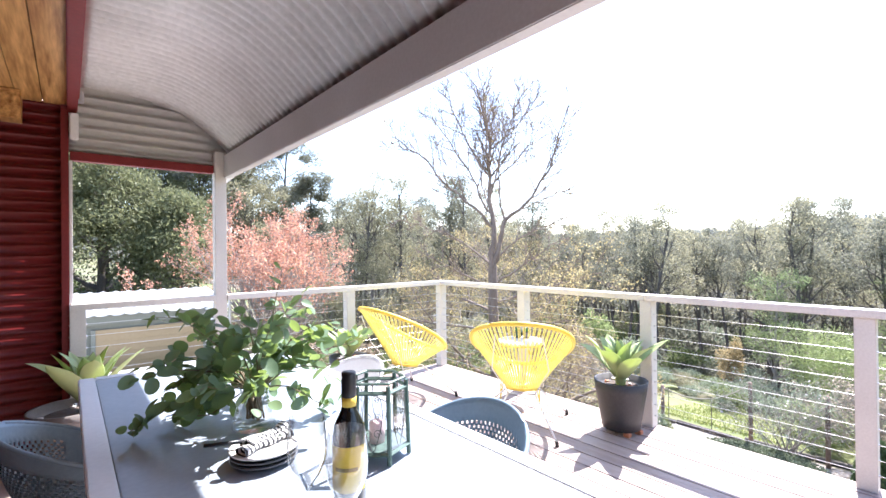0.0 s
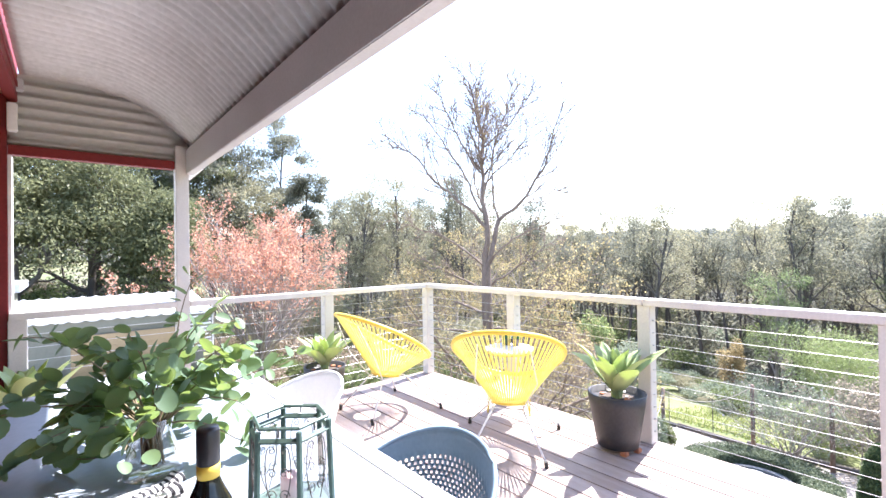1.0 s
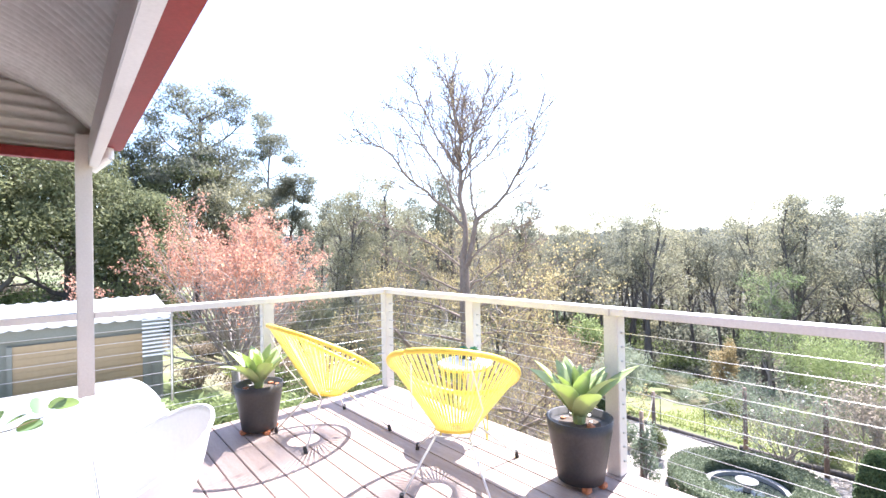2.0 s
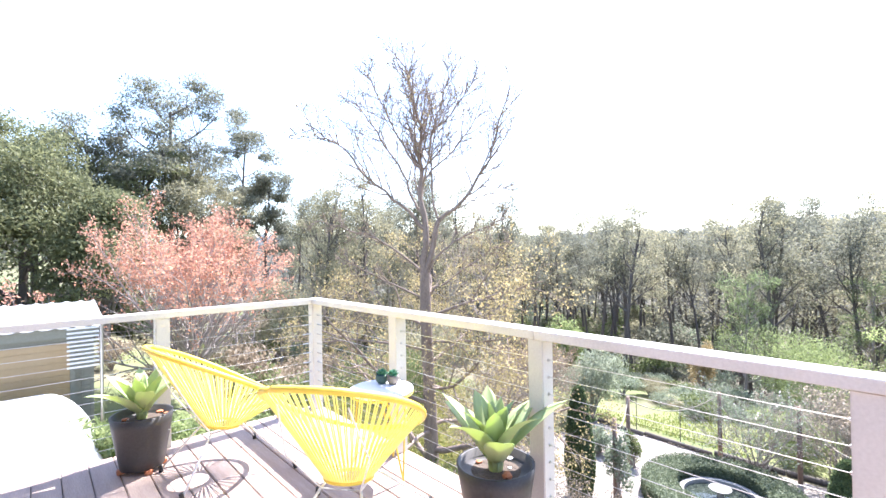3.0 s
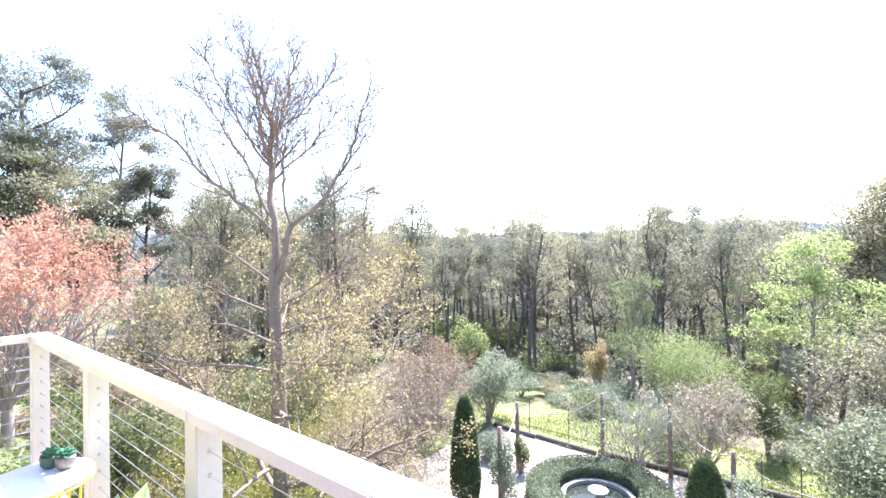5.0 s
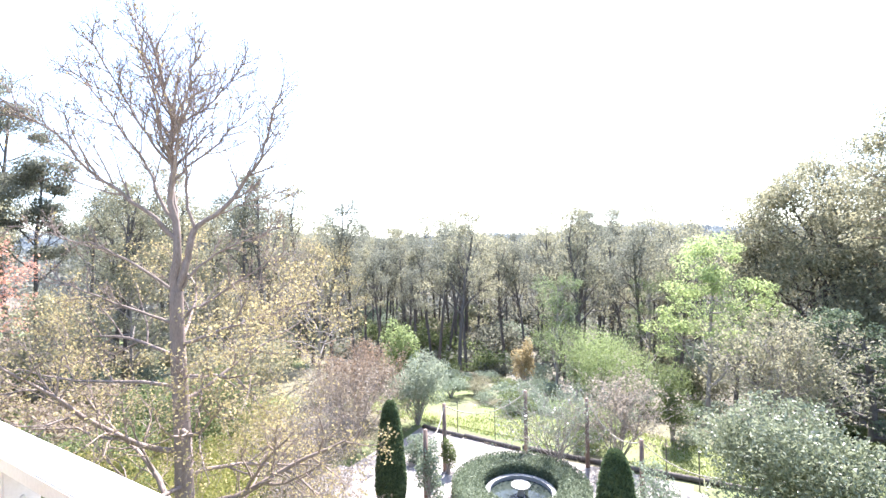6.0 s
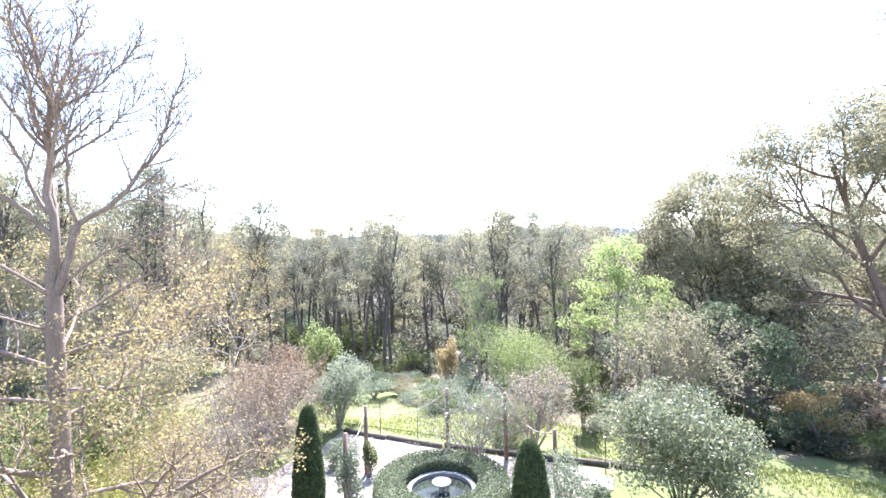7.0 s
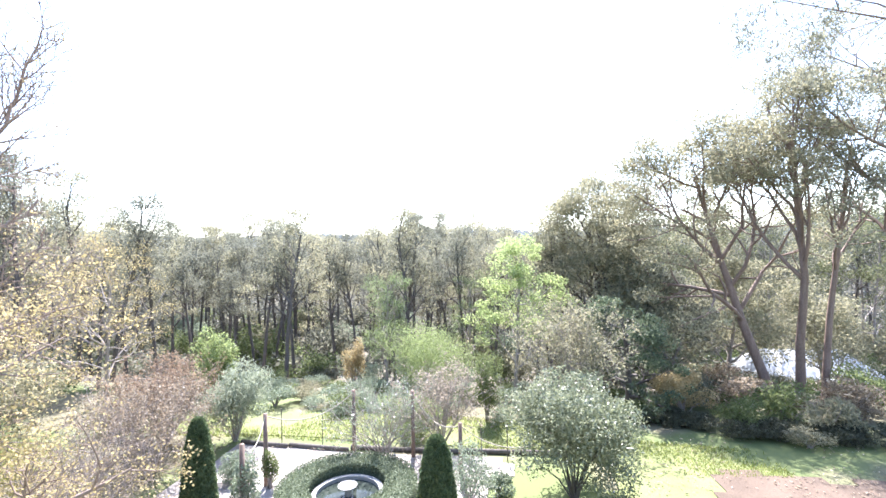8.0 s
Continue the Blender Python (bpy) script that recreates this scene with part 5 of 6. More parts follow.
# ---- deck furniture ----
M_TABLE = surface("table_paint", (0.25, 0.29, 0.34), (0.33, 0.37, 0.42), 0.35, 2, 60, 0.05)
M_TABLE_EDGE = surface("table_edge_white", (0.66, 0.67, 0.68), (0.76, 0.77, 0.78), 0.35, 2, 60, 0.05)
M_BLUE = surface("blue_plastic", (0.16, 0.235, 0.30), (0.21, 0.295, 0.37), 0.42, 4, 80, 0.06)
M_WHITE_PLASTIC = surface("white_plastic", (0.74, 0.74, 0.74), (0.82, 0.82, 0.82), 0.4, 4, 80, 0.04)
M_YELLOW = surface("yellow_cord", (0.92, 0.83, 0.16), (0.98, 0.92, 0.28), 0.35, 10, 120, 0.05)
M_YELLOW_RING = surface("yellow_ring_cord", (0.86, 0.60, 0.06), (0.94, 0.72, 0.10), 0.4, 10, 160, 0.15)
M_YELLOW_METAL = surface("yellow_metal", (0.78, 0.55, 0.08), (0.86, 0.64, 0.12), 0.4, 10, 120, 0.03)
M_WHITE_METAL = surface("white_metal", (0.74, 0.72, 0.70), (0.82, 0.80, 0.78), 0.35, 10, 100, 0.03)
M_RUBBER = surface("black_rubber", (0.015, 0.015, 0.015), (0.03, 0.03, 0.03), 0.6)
M_POT = surface("charcoal_pot", (0.035, 0.032, 0.033), (0.06, 0.056, 0.056), 0.5, 3, 70, 0.1)
M_POT_PALE = surface("taupe_pot", (0.15, 0.13, 0.12), (0.21, 0.19, 0.175), 0.5, 3, 70, 0.1)
M_SOIL = surface("potting_soil", (0.05, 0.035, 0.025), (0.14, 0.11, 0.09), 0.95, 12, 90, 0.8)
M_TERRACOTTA = surface("terracotta", (0.42, 0.15, 0.07), (0.55, 0.22, 0.11), 0.8, 8, 70, 0.2)
M_AGAVE = leafy("agave_leaf", (0.40, 0.49, 0.24), (0.55, 0.64, 0.36), 0.42, 0.4, through_colour=(0.52, 0.61, 0.22))
M_LANTERN = surface("green_patina_metal", (0.045, 0.085, 0.07), (0.10, 0.16, 0.13), 0.55, 12, 120, 0.2, metal=0.2)
M_SCROLL = surface("bronze_wire", (0.07, 0.06, 0.05), (0.13, 0.11, 0.10), 0.5)
M_CLEAR = thin_glass("clear_glass")
M_BOTTLE = surface("dark_bottle_glass", (0.006, 0.007, 0.006), (0.010, 0.011, 0.009), 0.06, 4, 40, 0.0)
M_BLACK = surface("black_foil", (0.010, 0.010, 0.012), (0.025, 0.025, 0.028), 0.35)
M_LABEL = surface("yellow_label", (0.62, 0.42, 0.04), (0.74, 0.54, 0.08), 0.55, 8, 100, 0.02)
M_LABEL_INK = surface("label_ink", (0.20, 0.14, 0.04), (0.26, 0.19, 0.06), 0.6)
M_PLATE = surface("dark_plate", (0.08, 0.08, 0.085), (0.14, 0.14, 0.15), 0.3)
M_PLATE_RIM = surface("pale_plate_rim", (0.62, 0.60, 0.57), (0.72, 0.70, 0.67), 0.35)
M_EUCALYPT = leafy("round_gum_leaf", (0.05, 0.095, 0.06), (0.14, 0.21, 0.135), 0.32, 0.42, through_colour=(0.34, 0.46, 0.11))
M_STEM = surface("gum_stem", (0.16, 0.12, 0.07), (0.26, 0.20, 0.12), 0.7)
M_SUCCULENT = leafy("succulent_leaf", (0.05, 0.17, 0.10), (0.10, 0.27, 0.16), 0.15, 0.4)

TABLE_Z = 0.78


def dining_table():
    t = thing("dining_table", (-2.905, -2.62, 0), "long outdoor dining table with grey-blue top and white rim", "table")
    hx, hy = 0.475, 1.13
    part("tabletop", box(-hx + 0.062, hx - 0.062, -hy + 0.062, hy - 0.062, TABLE_Z - 0.03, TABLE_Z - 0.003, 0.002), M_TABLE, t)
    for x0, x1, y0, y1 in ((-hx, -hx + 0.06, -hy, hy), (hx - 0.06, hx, -hy, hy), (-hx + 0.061, hx - 0.061, hy - 0.06, hy), (-hx + 0.061, hx - 0.061, -hy, -hy + 0.06)):
        part("rim", box(x0, x1, y0, y1, TABLE_Z - 0.055, TABLE_Z, 0.004), M_TABLE_EDGE, t)
    for x in (-1, 1):
        for y in (-1, 1):
            cx, cy = x * (hx - 0.05), y * (hy - 0.05)
            part("leg", box(cx - 0.035, cx + 0.035, cy - 0.035, cy + 0.035, 0.0, TABLE_Z - 0.056, 0.004), M_TABLE_EDGE, t)


dining_table()


def tub_chair(at, turn, plastic, label, pierced=True):
    """A moulded tub chair that faces +x before it is turned; its shell is pierced by rows of slots."""
    c = thing("tub_chair", at, label, "chair", "dining chairs", turn=turn)
    bm = bmesh.new()
    nu, nv = 150, 40
    rim = lambda w: 0.455 + 0.31 * (0.5 - 0.5 * math.cos(w)) ** 0.8
    grid = []
    for i in range(nu):
        w = 2 * math.pi * i / nu
        line = []
        for j in range(1, nv + 1):
            v = j / nv
            back = 0.5 - 0.5 * math.cos(w)
            rr = (0.225 + 0.03 * back + 0.03 * math.sin(w) ** 2) * (0.12 + 0.88 * v ** 0.62)
            z = 0.435 + (rim(w) - 0.435) * v ** 2.6
            line.append(bm.verts.new((rr * math.cos(w), rr * math.sin(w), z)))
        grid.append(line)
    holes = []
    for i in range(nu):
        a, b = grid[i], grid[(i + 1) % nu]
        for j in range(nv - 1):
            f = bm.faces.new((a[j], b[j], b[j + 1], a[j + 1]))
            w = 2 * math.pi * (i + 0.5) / nu
            if pierced and 13 <= j < nv - 5 and abs(w - math.pi) < 1.45 and (i + j) % 2 == 0:
                holes.append(f)
    bm.faces.new([line[0] for line in grid][::-1])
    if holes:
        bmesh.ops.inset_individual(bm, faces=holes, thickness=0.0020)
        bmesh.ops.delete(bm, geom=holes, context="FACES")
    shell = smooth(part("shell", bm, plastic, c))
    m = shell.modifiers.new("thick", "SOLIDIFY")
    m.thickness = 0.006
    pts = [np.array(((0.225 + 0.03 * (0.5 - 0.5 * math.cos(w)) + 0.03 * math.sin(w) ** 2) * math.cos(w), (0.225 + 0.03 * (0.5 - 0.5 * math.cos(w)) + 0.03 * math.sin(w) ** 2) * math.sin(w), rim(w))) for w in [2 * math.pi * k / 64 for k in range(65)]]
    v, f = tubes([(pts, [0.008] * 65, 8)])
    smooth(raw_mesh("rolled_rim", v, f, plastic, c))
    for sx in (-1, 1):
        for sy in (-1, 1):
            smooth(part("leg", rod((sx * 0.12, sy * 0.12, 0.435), (sx * 0.22, sy * 0.20, 0.0), 0.016, 0.011, 10), plastic, c))
    return c


blue = tub_chair((-2.39, -2.93, 0), 180, M_BLUE, "slate blue pierced plastic tub chair at the table")
white = tub_chair((-2.37, -1.97, 0), 180, M_WHITE_PLASTIC, "white plastic tub chair glaring in the sun", False)
copy_thing(blue, pose(-3.37, -1.97, 0, 0, 0, 8))


def acapulco(at, turn):
    """A round string chair that faces +x: tilted oval ring, small hub ring, cords between, four thin legs."""
    c = thing("string_chair", at, "yellow string lounge chair on thin white legs", "chair", "string lounge chairs", turn=turn)
    n = 66
    ring, hub = [], []
    for k in range(n + 1):
        w = 2 * math.pi * k / n
        cw, sw = math.cos(w), math.sin(w)
        u = 0.5 - 0.5 * cw
        ring.append(Vector((-0.045 + 0.41 * cw, 0.37 * sw * (1 + 0.05 * u), 0.62 - 0.235 * cw + 0.03 * sw * sw)))
        hub.append(Vector((-0.03 + 0.115 * cw, 0.115 * sw, 0.30 - 0.02 * cw)))
    v, f = tubes([([np.array(p) for p in ring], [0.016] * (n + 1), 10)])
    smooth(raw_mesh("ring", v, f, M_YELLOW_RING, c))
    v, f = tubes([([np.array(p) for p in hub], [0.011] * (n + 1), 8)])
    smooth(raw_mesh("hub_ring", v, f, M_YELLOW_RING, c))
    me = None
    for k in range(n):
        for s in (0, 1):
            a = ring[k].lerp(ring[k + 1], 0.32 * s)
            b = hub[k].lerp(hub[k + 1], 0.32 * s)
            d = b - a
            m = Matrix.Translation((a + b) / 2) @ d.to_track_quat("Z", "Y").to_matrix().to_4x4() @ Matrix.Diagonal((1, 1, d.length, 1))
            if me is None:
                bm = bmesh.new()
                bmesh.ops.create_cone(bm, cap_ends=False, segments=6, radius1=0.0034, radius2=0.0034, depth=1)
                ob = smooth(part("cord", bm, M_YELLOW, c))
                me = ob.data
            else:
                ob = new("cord", me)
                ob.parent = c
            ob.matrix_basis = m
    feet = [(0.31, 0.34), (0.31, -0.34), (-0.33, -0.25), (-0.33, 0.25)]
    mid = [np.array((0.09, 0.10, 0.285)), np.array((0.09, -0.10, 0.285)), np.array((-0.13, -0.10, 0.285)), np.array((-0.13, 0.10, 0.285))]
    for (fx, fy), q in zip(feet, mid):
        leg = smooth(part("leg", rod(q, (fx, fy, 0.02), 0.0065, sides=8), M_WHITE_METAL, c))
        part("rubber_foot", rod((fx, fy, 0.0), (fx - 0.008, fy * 0.98, 0.045), 0.014, 0.012, 10), M_RUBBER, leg)
    v, f = tubes([([mid[0], mid[1], mid[2], mid[3], mid[0]], [0.0065] * 5, 6)])
    smooth(raw_mesh("base_ring", v, f, M_WHITE_METAL, c))
    for s in (1, -1):
        v, f = tubes([([np.array((-0.13, s * 0.10, 0.285)), np.array((-0.27, s * 0.20, 0.5)), np.array((-0.40, s * 0.16, 0.77))], [0.0042] * 3, 6)])
        smooth(raw_mesh("back_stay", v, f, M_WHITE_METAL, c))


acapulco((-0.965, -0.665, 0), 2)
acapulco((-0.735, -1.86, 0), 37)


def agave_leaf_mesh(length, wide, curl):
    bm = bmesh.new()
    rows = 9
    grid = []
    for i in range(rows + 1):
        u = i / rows
        w = wide * (0.45 + 1.35 * u - 1.80 * u ** 3.2) * 0.62 + 0.001
        a = curl * u
        x = length * u * math.cos(a * 0.6)
        z = -length * u * math.sin(a * 0.6) * u
        line = [bm.verts.new((x, s * w, z + abs(s) * w * 0.42)) for s in (-1, -0.5, 0, 0.5, 1)]
        low = [bm.verts.new((x, s * w * 0.9, z + abs(s) * w * 0.40 - 0.010 * (1 - u) - 0.002)) for s in (1, 0.5, 0, -0.5, -1)]
        grid.append(line + low)
    for a, b in zip(grid, grid[1:]):
        for k in range(10):
            bm.faces.new((a[k], a[(k + 1) % 10], b[(k + 1) % 10], b[k]))
    return bm


def potted_agave(at, pot_r, pot_h, paint, label, seed, scale=1.0, feet=True, flare=62, shift=0.0):
    rng = random.Random(seed)
    lift = 0.03 if feet else 0.0
    p = thing("planter_pot", at, label[0], "pot", "planter pots")
    body = smooth(part("body", lathe([(pot_r * 0.70, lift), (pot_r * 0.78, lift + pot_h * 0.25), (pot_r * 0.95, lift + pot_h * 0.8), (pot_r, lift + pot_h), (pot_r * 0.93, lift + pot_h), (pot_r * 0.90, lift + pot_h * 0.88)], 40), paint, p))
    part("soil", lathe([(pot_r * 0.905, lift + pot_h * 0.86), (pot_r * 0.5, lift + pot_h * 0.89), (0.0, lift + pot_h * 0.90)], 24), M_SOIL, p)
    for k in range(7):
        w, rr = rng.uniform(0, 6.28), pot_r * rng.uniform(0.35, 0.8)
        s = rng.uniform(0.012, 0.03)
        bm = bmesh.new()
        bmesh.ops.create_icosphere(bm, subdivisions=1, radius=s, matrix=Matrix.Translation((rr * math.cos(w), rr * math.sin(w), lift + pot_h * 0.90)) @ Matrix.Diagonal((1, 1, 0.5, 1)))
        part("bark_chip", bm, M_TERRACOTTA if k % 3 else M_PLATE_RIM, p)
    if feet:
        for k in range(3):
            w = 2.1 * k + rng.uniform(0, 2)
            q = Vector((math.cos(w), math.sin(w), 0)) * pot_r * 0.66
            part("pot_foot", box(q.x - 0.022, q.x + 0.022, q.y - 0.022, q.y + 0.022, 0, 0.03, 0.005), M_TERRACOTTA, p)
    top = lift + pot_h * 0.90
    a = thing("agave_plant", (at[0] + shift, at[1], at[2] + top), label[1], "plant", "agaves")
    meshes = []
    count = 21
    for k in range(count):
        u = k / count
        length = (0.13 + 0.19 * u ** 0.7) * scale * rng.uniform(0.92, 1.1)
        el = 88 - flare * u ** 1.25 + rng.uniform(-6, 6)
        az = 137.5 * k + rng.uniform(-12, 12)
        if k % 3 == 0 or not meshes:
            ob = smooth(part("leaf", agave_leaf_mesh(1.0, 0.19, 0.12 + 0.25 * (k % 2)), M_AGAVE, a))
            meshes.append(ob.data)
        else:
            ob = new("leaf", meshes[k % len(meshes)])
            ob.parent = a
        s = length / 1.0
        ob.matrix_basis = Matrix.Translation((0, 0, 0.012 * scale + 0.02 * (1 - u))) @ pose(0, 0, 0, rng.uniform(-12, 12), -el, az) @ Matrix.Diagonal((s, s * 1.3, s, 1))
    part("stalk", rod((0, 0, -0.02), (0, 0, 0.05 * scale), 0.022 * scale, 0.03 * scale, 10), M_AGAVE, a)


potted_agave((-0.255, -2.40, 0), 0.19, 0.35, M_POT, ("charcoal plastic pot on terracotta feet by the rail", "green agave rosette in the charcoal pot"), 1, 1.47, flare=52)
potted_agave((-1.385, -0.29, 0), 0.18, 0.34, M_POT, ("charcoal plastic pot on terracotta feet by the post", "pale green agave rosette in the charcoal pot"), 2, 1.3, flare=56)
potted_agave((-3.40, -0.36, 0), 0.225, 0.37, M_POT_PALE, ("taupe pot in the shade of the red wall", "yellow-green agave rosette in the taupe pot"), 3, 1.55, False, 42, 0.09)


def side_table():
    t = thing("side_table", (-0.26, -1.44, 0), "round cream side table on yellow hairpin legs", "table")
    smooth(part("tabletop", lathe([(0.0, 0.515), (0.195, 0.515), (0.205, 0.522), (0.205, 0.533), (0.195, 0.538), (0.0, 0.538)], 40), M_WHITE, t))
    v, f = tubes([([np.array((0.20 * math.cos(2 * math.pi * k / 40), 0.20 * math.sin(2 * math.pi * k / 40), 0.508)) for k in range(41)], [0.007] * 41, 6)])
    smooth(raw_mesh("rim", v, f, M_YELLOW_METAL, t))
    for k in range(3):
        w = 2 * math.pi * k / 3 + 0.6
        c, s = math.cos(w), math.sin(w)
        pts = [np.array(q) for q in ((0.16 * math.cos(w - 0.5), 0.16 * math.sin(w - 0.5), 0.51), (0.20 * c, 0.20 * s, 0.008), (0.16 * math.cos(w + 0.5), 0.16 * math.sin(w + 0.5), 0.51))]
        v, f = tubes([(pts[:2], [0.006] * 2, 6), (pts[1:], [0.006] * 2, 6)])
        smooth(raw_mesh("leg", v, f, M_YELLOW_METAL, t))
    for x, y, paint, r in ((-0.20, -1.36, M_LANTERN, 0.042), (-0.16, -1.43, M_POT_PALE, 0.040)):
        p = thing("succulent_pot", (x, y, 0.538), "small round pot with a green succulent on the side table", "pot", "succulent pots")
        smooth(part("body", lathe([(r * 0.62, 0), (r * 0.95, 0.02), (r, 0.05), (r * 0.92, 0.062), (r * 0.85, 0.055), (0, 0.052)], 24), paint, p))
        for k in range(16):
            u = k / 16
            m = pose(0, 0, 0.055, 0, -(75 - 60 * u), 137.5 * k)
            bm = agave_leaf_mesh(0.045, 0.022, 0.3) if k == 0 else None
            if bm:
                ob = part("leaf", bm, M_SUCCULENT, p)
                keep = ob.data
            else:
                ob = new("leaf", keep)
                ob.parent = p
            ob.matrix_basis = m


side_table()


# ---- on the dining table ----
def wine_bottle():
    b = thing("wine_bottle", (-2.958, -3.268, TABLE_Z), "dark wine bottle with yellow label and black cap", "bottle")
    smooth(part("glass", lathe([(0.030, 0.0), (0.0345, 0.004), (0.0345, 0.185), (0.031, 0.205), (0.018, 0.232), (0.0145, 0.245), (0.0142, 0.300), (0.0, 0.301)], 36), M_BOTTLE, b))
    smooth(part("cap", lathe([(0.0152, 0.262), (0.0158, 0.264), (0.0158, 0.310), (0.014, 0.314), (0.0, 0.314)], 30), M_BLACK, b))
    smooth(part("neck_band", lathe([(0.0156, 0.243), (0.0158, 0.262)], 30), M_LABEL, b))
    bm = bmesh.new()
    face = math.atan2(-0.77, -0.64)
    cols = []
    for k in range(17):
        w = face + radians(-75 + 150 * k / 16)
        cols.append([bm.verts.new((0.0350 * math.cos(w), 0.0350 * math.sin(w), z)) for z in (0.075, 0.168)])
    for a, c in zip(cols, cols[1:]):
        bm.faces.new((a[0], c[0], c[1], a[1]))
    smooth(part("label", bm, M_LABEL, b))
    bm = bmesh.new()
    cols = []
    for k in range(9):
        w = face + radians(-40 + 80 * k / 8)
        cols.append([bm.verts.new((0.0353 * math.cos(w), 0.0353 * math.sin(w), z)) for z in (0.118, 0.126)])
    for a, c in zip(cols, cols[1:]):
        bm.faces.new((a[0], c[0], c[1], a[1]))
    part("label_line", bm, M_LABEL_INK, b)


wine_bottle()


def wine_glass(at):
    g = thing("wine_glass", (*at, TABLE_Z), "empty clear stemmed wine glass on the table", "glass", "wine glasses")
    outer = [(0.0, 0.0), (0.033, 0.001), (0.034, 0.003), (0.006, 0.010), (0.0038, 0.03), (0.0038, 0.105), (0.008, 0.118), (0.025, 0.140), (0.036, 0.170), (0.0375, 0.195), (0.0345, 0.232), (0.0325, 0.252)]
    smooth(part("bowl", lathe(outer, 40, caps=False), M_CLEAR, g))


wine_glass((-3.033, -3.400))
wine_glass((-3.060, -3.290))


def lantern():
    at = (-2.745, -3.03, TABLE_Z)
    l = thing("candle_lantern", at, "hexagonal green metal candle lantern with scroll panels", "lantern", turn=20)
    r, h, foot = 0.092, 0.207, 0.022
    corner = [Vector((r * math.cos(math.pi / 3 * k), r * math.sin(math.pi / 3 * k), 0)) for k in range(6)]
    up = Vector((0, 0, 1))
    part("base", lathe([(r * 0.9, foot + 0.004), (r * 0.9, foot + 0.010)], 6), M_LANTERN, l)
    for k in range(6):
        a, b = corner[k] * 0.97, corner[(k + 1) % 6] * 0.97
        part("corner_post", rod(a, corner[k] * 0.90 + up * h, 0.0065, 0.006, 6), M_LANTERN, l)
        part("bottom_rail", rod(a + up * (foot + 0.006), b + up * (foot + 0.006), 0.0065, sides=4), M_LANTERN, l)
        a2, b2 = corner[k] * 0.90 + up * (h - 0.018), corner[(k + 1) % 6] * 0.90 + up * (h - 0.018)
        part("top_rail", rod(a2, b2, 0.006, sides=4), M_LANTERN, l)
        part("cap_rail", rod(corner[k] * 0.86 + up * (h + 0.006), corner[(k + 1) % 6] * 0.86 + up * (h + 0.006), 0.004, sides=5), M_LANTERN, l)
        part("hook", rod((a2 + b2) / 2 + up * 0.008, (a2 + b2) / 2 + up * 0.026, 0.0022, sides=5), M_SCROLL, l)
        # pane
        bm = bmesh.new()
        q = [bm.verts.new(p) for p in (a + up * (foot + 0.01), b + up * (foot + 0.01), b2, a2)]
        bm.faces.new(q)
        pane = part("pane", bm, M_CLEAR, l)
        pane.visible_shadow = False
        # scrolls in the plane of the pane
        mid = (a + b) / 2 * 0.985
        side = (b - a).normalized()
        wires = []
        for s in (-1, 1):
            stem = [np.array(mid + side * (s * 0.004 + s * 0.022 * math.sin(u * 2.2)) + up * (foot + 0.016 + u * 0.135)) for u in np.linspace(0, 1, 14)]
            wires.append((stem, [0.0012] * 14, 4))
            for z0, size in ((0.060, 0.013), (0.105, 0.011), (0.150, 0.010)):
                pts = []
                for u in np.linspace(0, 1, 16):
                    w = u * 8.2
                    rr = size * (1 - 0.78 * u)
                    pts.append(np.array(mid + side * (s * (0.016 + rr * math.cos(w) * 0.9 - size * 0.3)) + up * (foot + z0 + rr * math.sin(w))))
                wires.append((pts, [0.0011] * 16, 4))
        v, f = tubes(wires)
        smooth(raw_mesh("scroll", v, f, M_SCROLL, l))
    c = thing("candle", (at[0], at[1], TABLE_Z + foot + 0.011), "short pale pink candle inside the lantern", "candle")
    smooth(part("wax", lathe([(0.022, 0), (0.022, 0.055), (0.018, 0.058), (0, 0.057)], 20), surface("pink_wax", (0.68, 0.45, 0.45), (0.75, 0.55, 0.54), 0.5), c))
    part("wick", rod((0, 0, 0.057), (0, 0, 0.068), 0.001, sides=5), M_BLACK, c)


lantern()


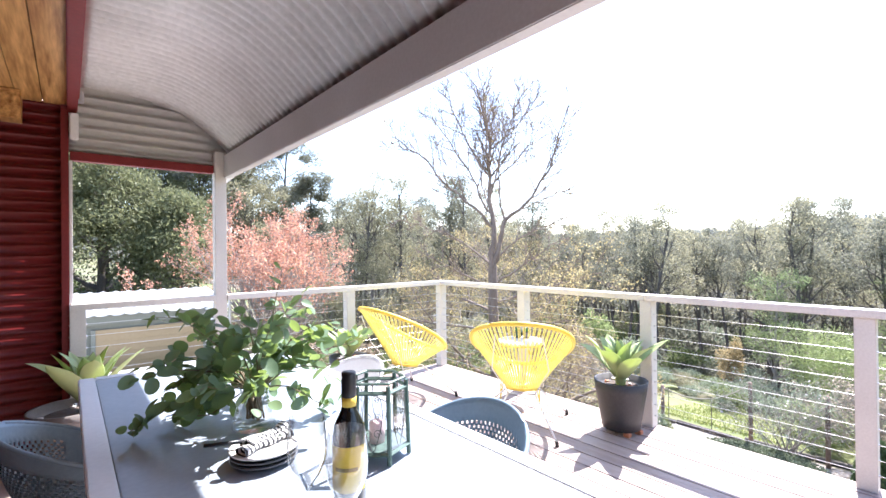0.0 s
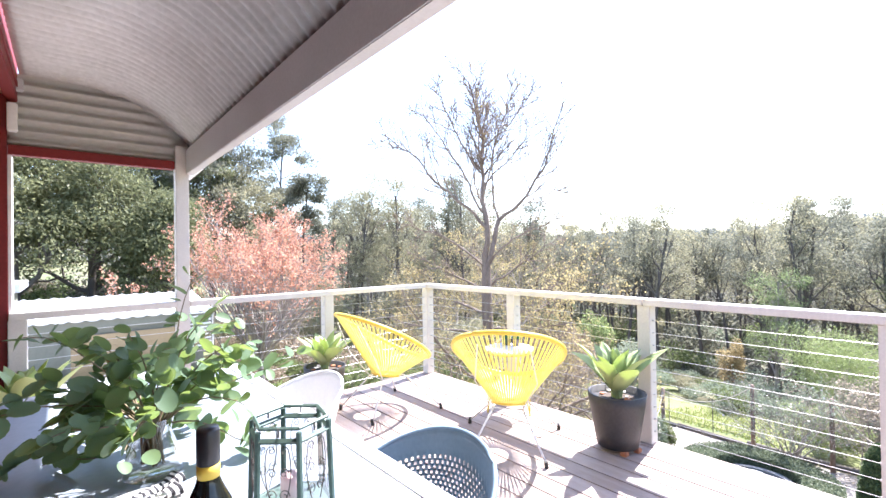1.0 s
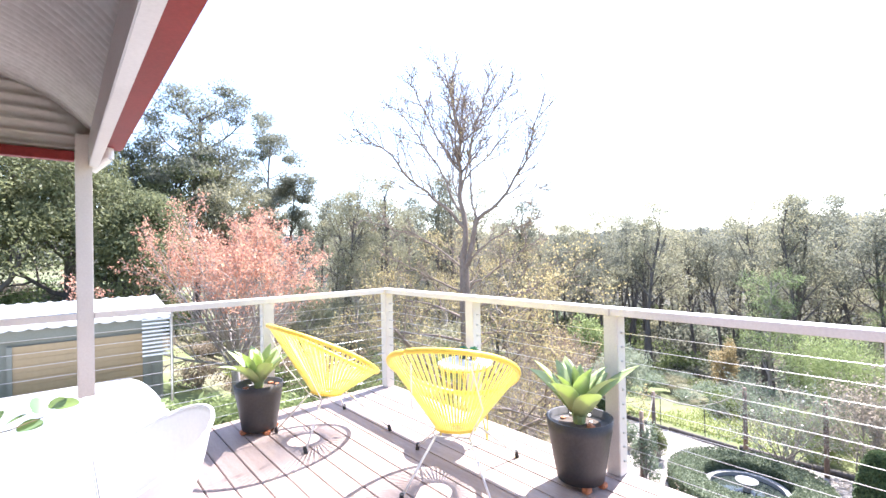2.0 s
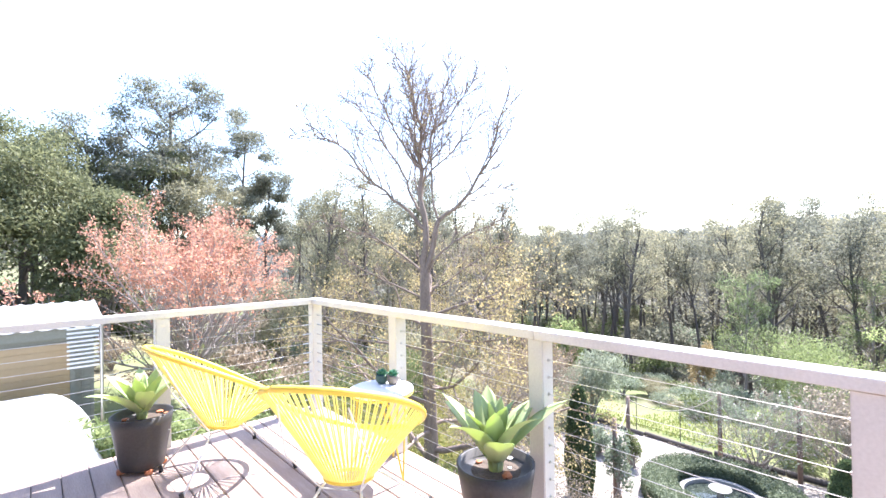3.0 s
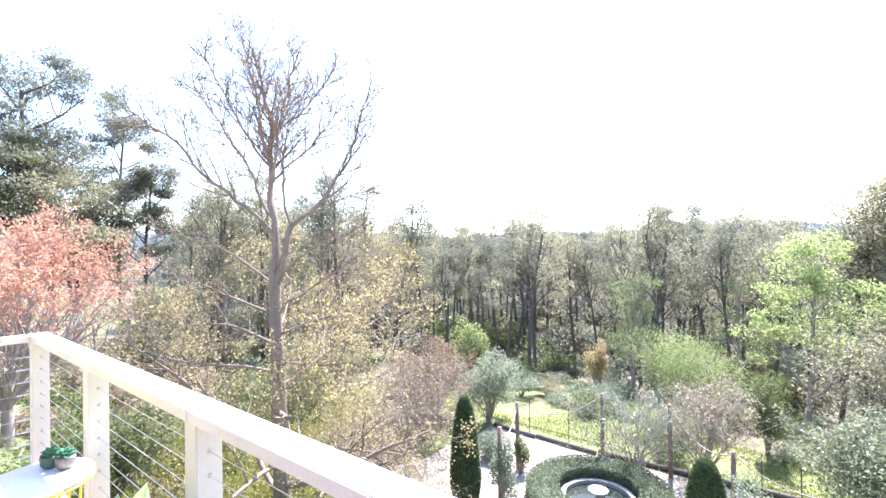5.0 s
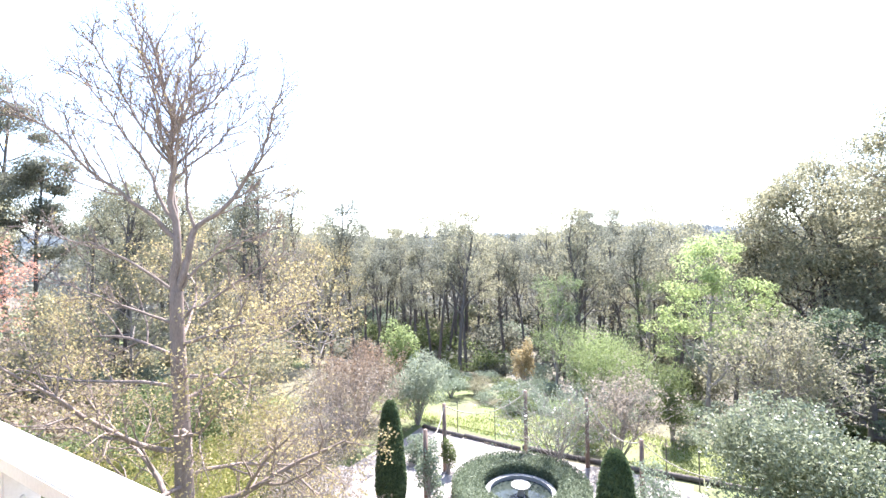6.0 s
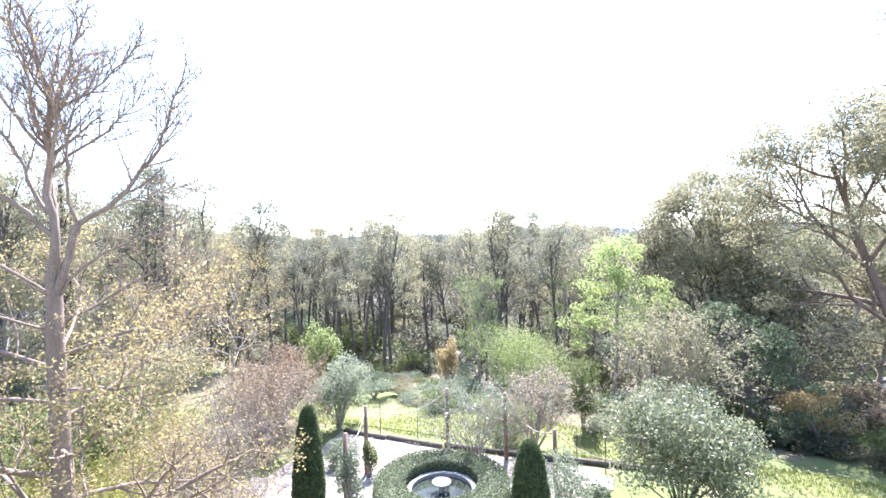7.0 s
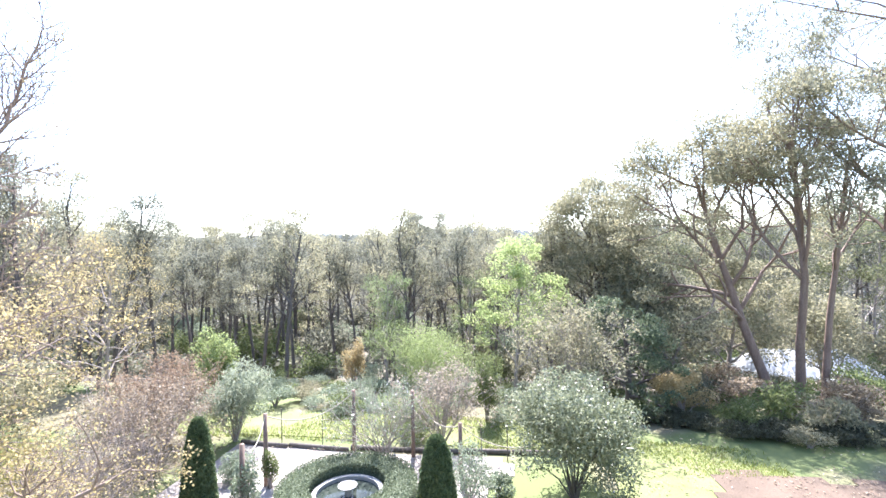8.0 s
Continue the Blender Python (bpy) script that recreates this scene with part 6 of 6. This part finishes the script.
def plates():
    for k in range(3):
        p = thing("side_plate", (-3.0, -2.86, TABLE_Z + 0.012 * k), "dark stoneware plate with pale rim in a stack", "plate", "stacked plates")
        smooth(part("dish", lathe([(0.0, 0.0), (0.055, 0.0), (0.088, 0.012), (0.086, 0.015), (0.054, 0.005), (0.0, 0.005)], 40), M_PLATE, p))
        if k == 2:
            smooth(part("rim", lathe([(0.0865, 0.0125), (0.0895, 0.0125), (0.0895, 0.0165), (0.0865, 0.0165)], 40), M_PLATE_RIM, p))
    m, t, b = shader("striped_cloth")
    n, l = t.nodes, t.links
    co, wv, ramp = n.new("ShaderNodeTexCoord"), n.new("ShaderNodeTexWave"), n.new("ShaderNodeValToRGB")
    wv.inputs["Scale"].default_value, wv.inputs["Distortion"].default_value = 22, 0.6
    ramp.color_ramp.interpolation = "CONSTANT"
    ramp.color_ramp.elements[0].color, ramp.color_ramp.elements[1].color = (0.03, 0.03, 0.035, 1), (0.75, 0.74, 0.72, 1)
    ramp.color_ramp.elements[1].position = 0.5
    l.new(co.outputs["Object"], wv.inputs["Vector"])
    l.new(wv.outputs["Fac"], ramp.inputs[0])
    l.new(ramp.outputs[0], b.inputs["Base Color"])
    b.inputs["Roughness"].default_value = 0.9
    for k, (dx, dy, turn) in enumerate(((0.0, 0.0, 18), (0.015, 0.035, 30))):
        nap = thing("rolled_napkin", (-3.0 + dx, -2.87 + dy, TABLE_Z + 0.050 + 0.004 * k), "rolled black and white striped napkin on the plates", "napkin", "rolled napkins", turn=turn)
        v, f = [], []
        for i in range(25):
            u = i / 24
            r = 0.009 + 0.006 * (2 * u - 1) ** 2 + 0.002 * math.sin(14 * u + k)
            for j in range(12):
                w = 2 * math.pi * j / 12
                v.append((-0.075 + 0.15 * u, r * 1.5 * math.cos(w), max(-0.009, r * 0.85 * math.sin(w) + 0.002 * math.sin(5 * w + 9 * u))))
        for i in range(24):
            for j in range(12):
                f.append((i * 12 + j, i * 12 + (j + 1) % 12, (i + 1) * 12 + (j + 1) % 12, (i + 1) * 12 + j))
        smooth(raw_mesh("cloth", v, f, m, nap))
    kn = thing("cutlery_knife", (-3.06, -2.84, TABLE_Z + 0.055), "dark-handled knife resting across the plates", "knife", turn=165)
    smooth(part("handle", rod((-0.02, 0, 0.002), (0.085, 0, 0.008), 0.006, 0.005, 8), M_BLACK, kn))
    part("blade", box(-0.11, -0.02, -0.008, 0.008, 0.0, 0.002), M_STEEL, kn)


plates()


def bouquet():
    rng = np.random.default_rng(19)
    at = (-2.945, -2.60, TABLE_Z)
    vase = thing("glass_vase", at, "clear flared glass vase half full of water", "vase")
    smooth(part("glass", lathe([(0.0, 0.0), (0.062, 0.0), (0.070, 0.006), (0.058, 0.06), (0.042, 0.11), (0.050, 0.145)], 36, caps=False), M_CLEAR, vase))
    b = thing("eucalyptus_bouquet", at, "loose bunch of round-leaved eucalyptus stems", "flowers")
    out, spots = [], []
    right = np.array((0.77, -0.64, 0))
    fwd = np.array((0.64, 0.77, 0))
    for k in range(34):
        s = -1.3 + 2.1 * (k / 33) + rng.normal() * 0.12
        e = rng.normal() * 0.6
        lift = rng.uniform(-0.3, 0.95)
        d = unit(right * s + fwd * e + np.array((0, 0, lift)))
        length = rng.uniform(0.24, 0.40)
        p = np.array((rng.normal() * 0.012, rng.normal() * 0.012, 0.03))
        neck = np.array((d[0] * 0.03, d[1] * 0.03, 0.125))
        pts, q, dd = [p, neck], neck.copy(), unit(d + np.array((0, 0, 0.3)))
        for i in range(7):
            dd = unit(dd + rng.normal(size=3) * 0.13 + np.array((0, 0, -0.13)))
            q = q + dd * length / 7
            if q[2] < 0.03:
                q[2] = 0.03
            pts.append(q.copy())
            if i >= 1:
                for m in range(2 + int(rng.uniform() < 0.5)):
                    spots.append((q.copy() + rng.normal(size=3) * 0.012, dd.copy(), 1 - 0.45 * i / 7))
        out.append((pts, [0.0035] + [0.003 - 0.00028 * i for i in range(8)], 5))
    v, f = tubes(out)
    smooth(raw_mesh("stem", v, f, M_STEM, b))
    meshes = []
    for (q, dd, size) in spots:
        if len(meshes) < 4:
            bm = bmesh.new()
            k = len(meshes)
            pts = [(0, 0, 0)] + [((0.5 - 0.5 * math.cos(w)) * (1 + 0.1 * k), 0.46 * math.sin(w) * (1 - 0.05 * k), 0.10 * math.sin(w) ** 2 - 0.06 * (0.5 - 0.5 * math.cos(w)) ** 2) for w in [2 * math.pi * i / 12 for i in range(1, 12)]]
            c = bm.verts.new((0.5, 0, -0.03))
            ring = [bm.verts.new(p) for p in pts]
            for i in range(12):
                bm.faces.new((c, ring[i], ring[(i + 1) % 12]))
            ob = smooth(part("leaf", bm, M_EUCALYPT, b))
            meshes.append(ob.data)
        else:
            ob = new("leaf", meshes[int(rng.integers(0, 4))])
            ob.parent = b
        s = 0.062 * size * rng.uniform(0.75, 1.25)
        d = Vector(dd + rng.normal(size=3) * 0.8)
        d.z -= 0.25
        if q[2] + d.normalized().z * s < 0.006:
            d.z = abs(d.z)
        ob.matrix_basis = Matrix.Translation(q) @ d.to_track_quat("X", "Z").to_matrix().to_4x4() @ pose(0, 0, 0, float(rng.uniform(-60, 60)), 0, 0) @ Matrix.Diagonal((s, s, s, 1))


bouquet()
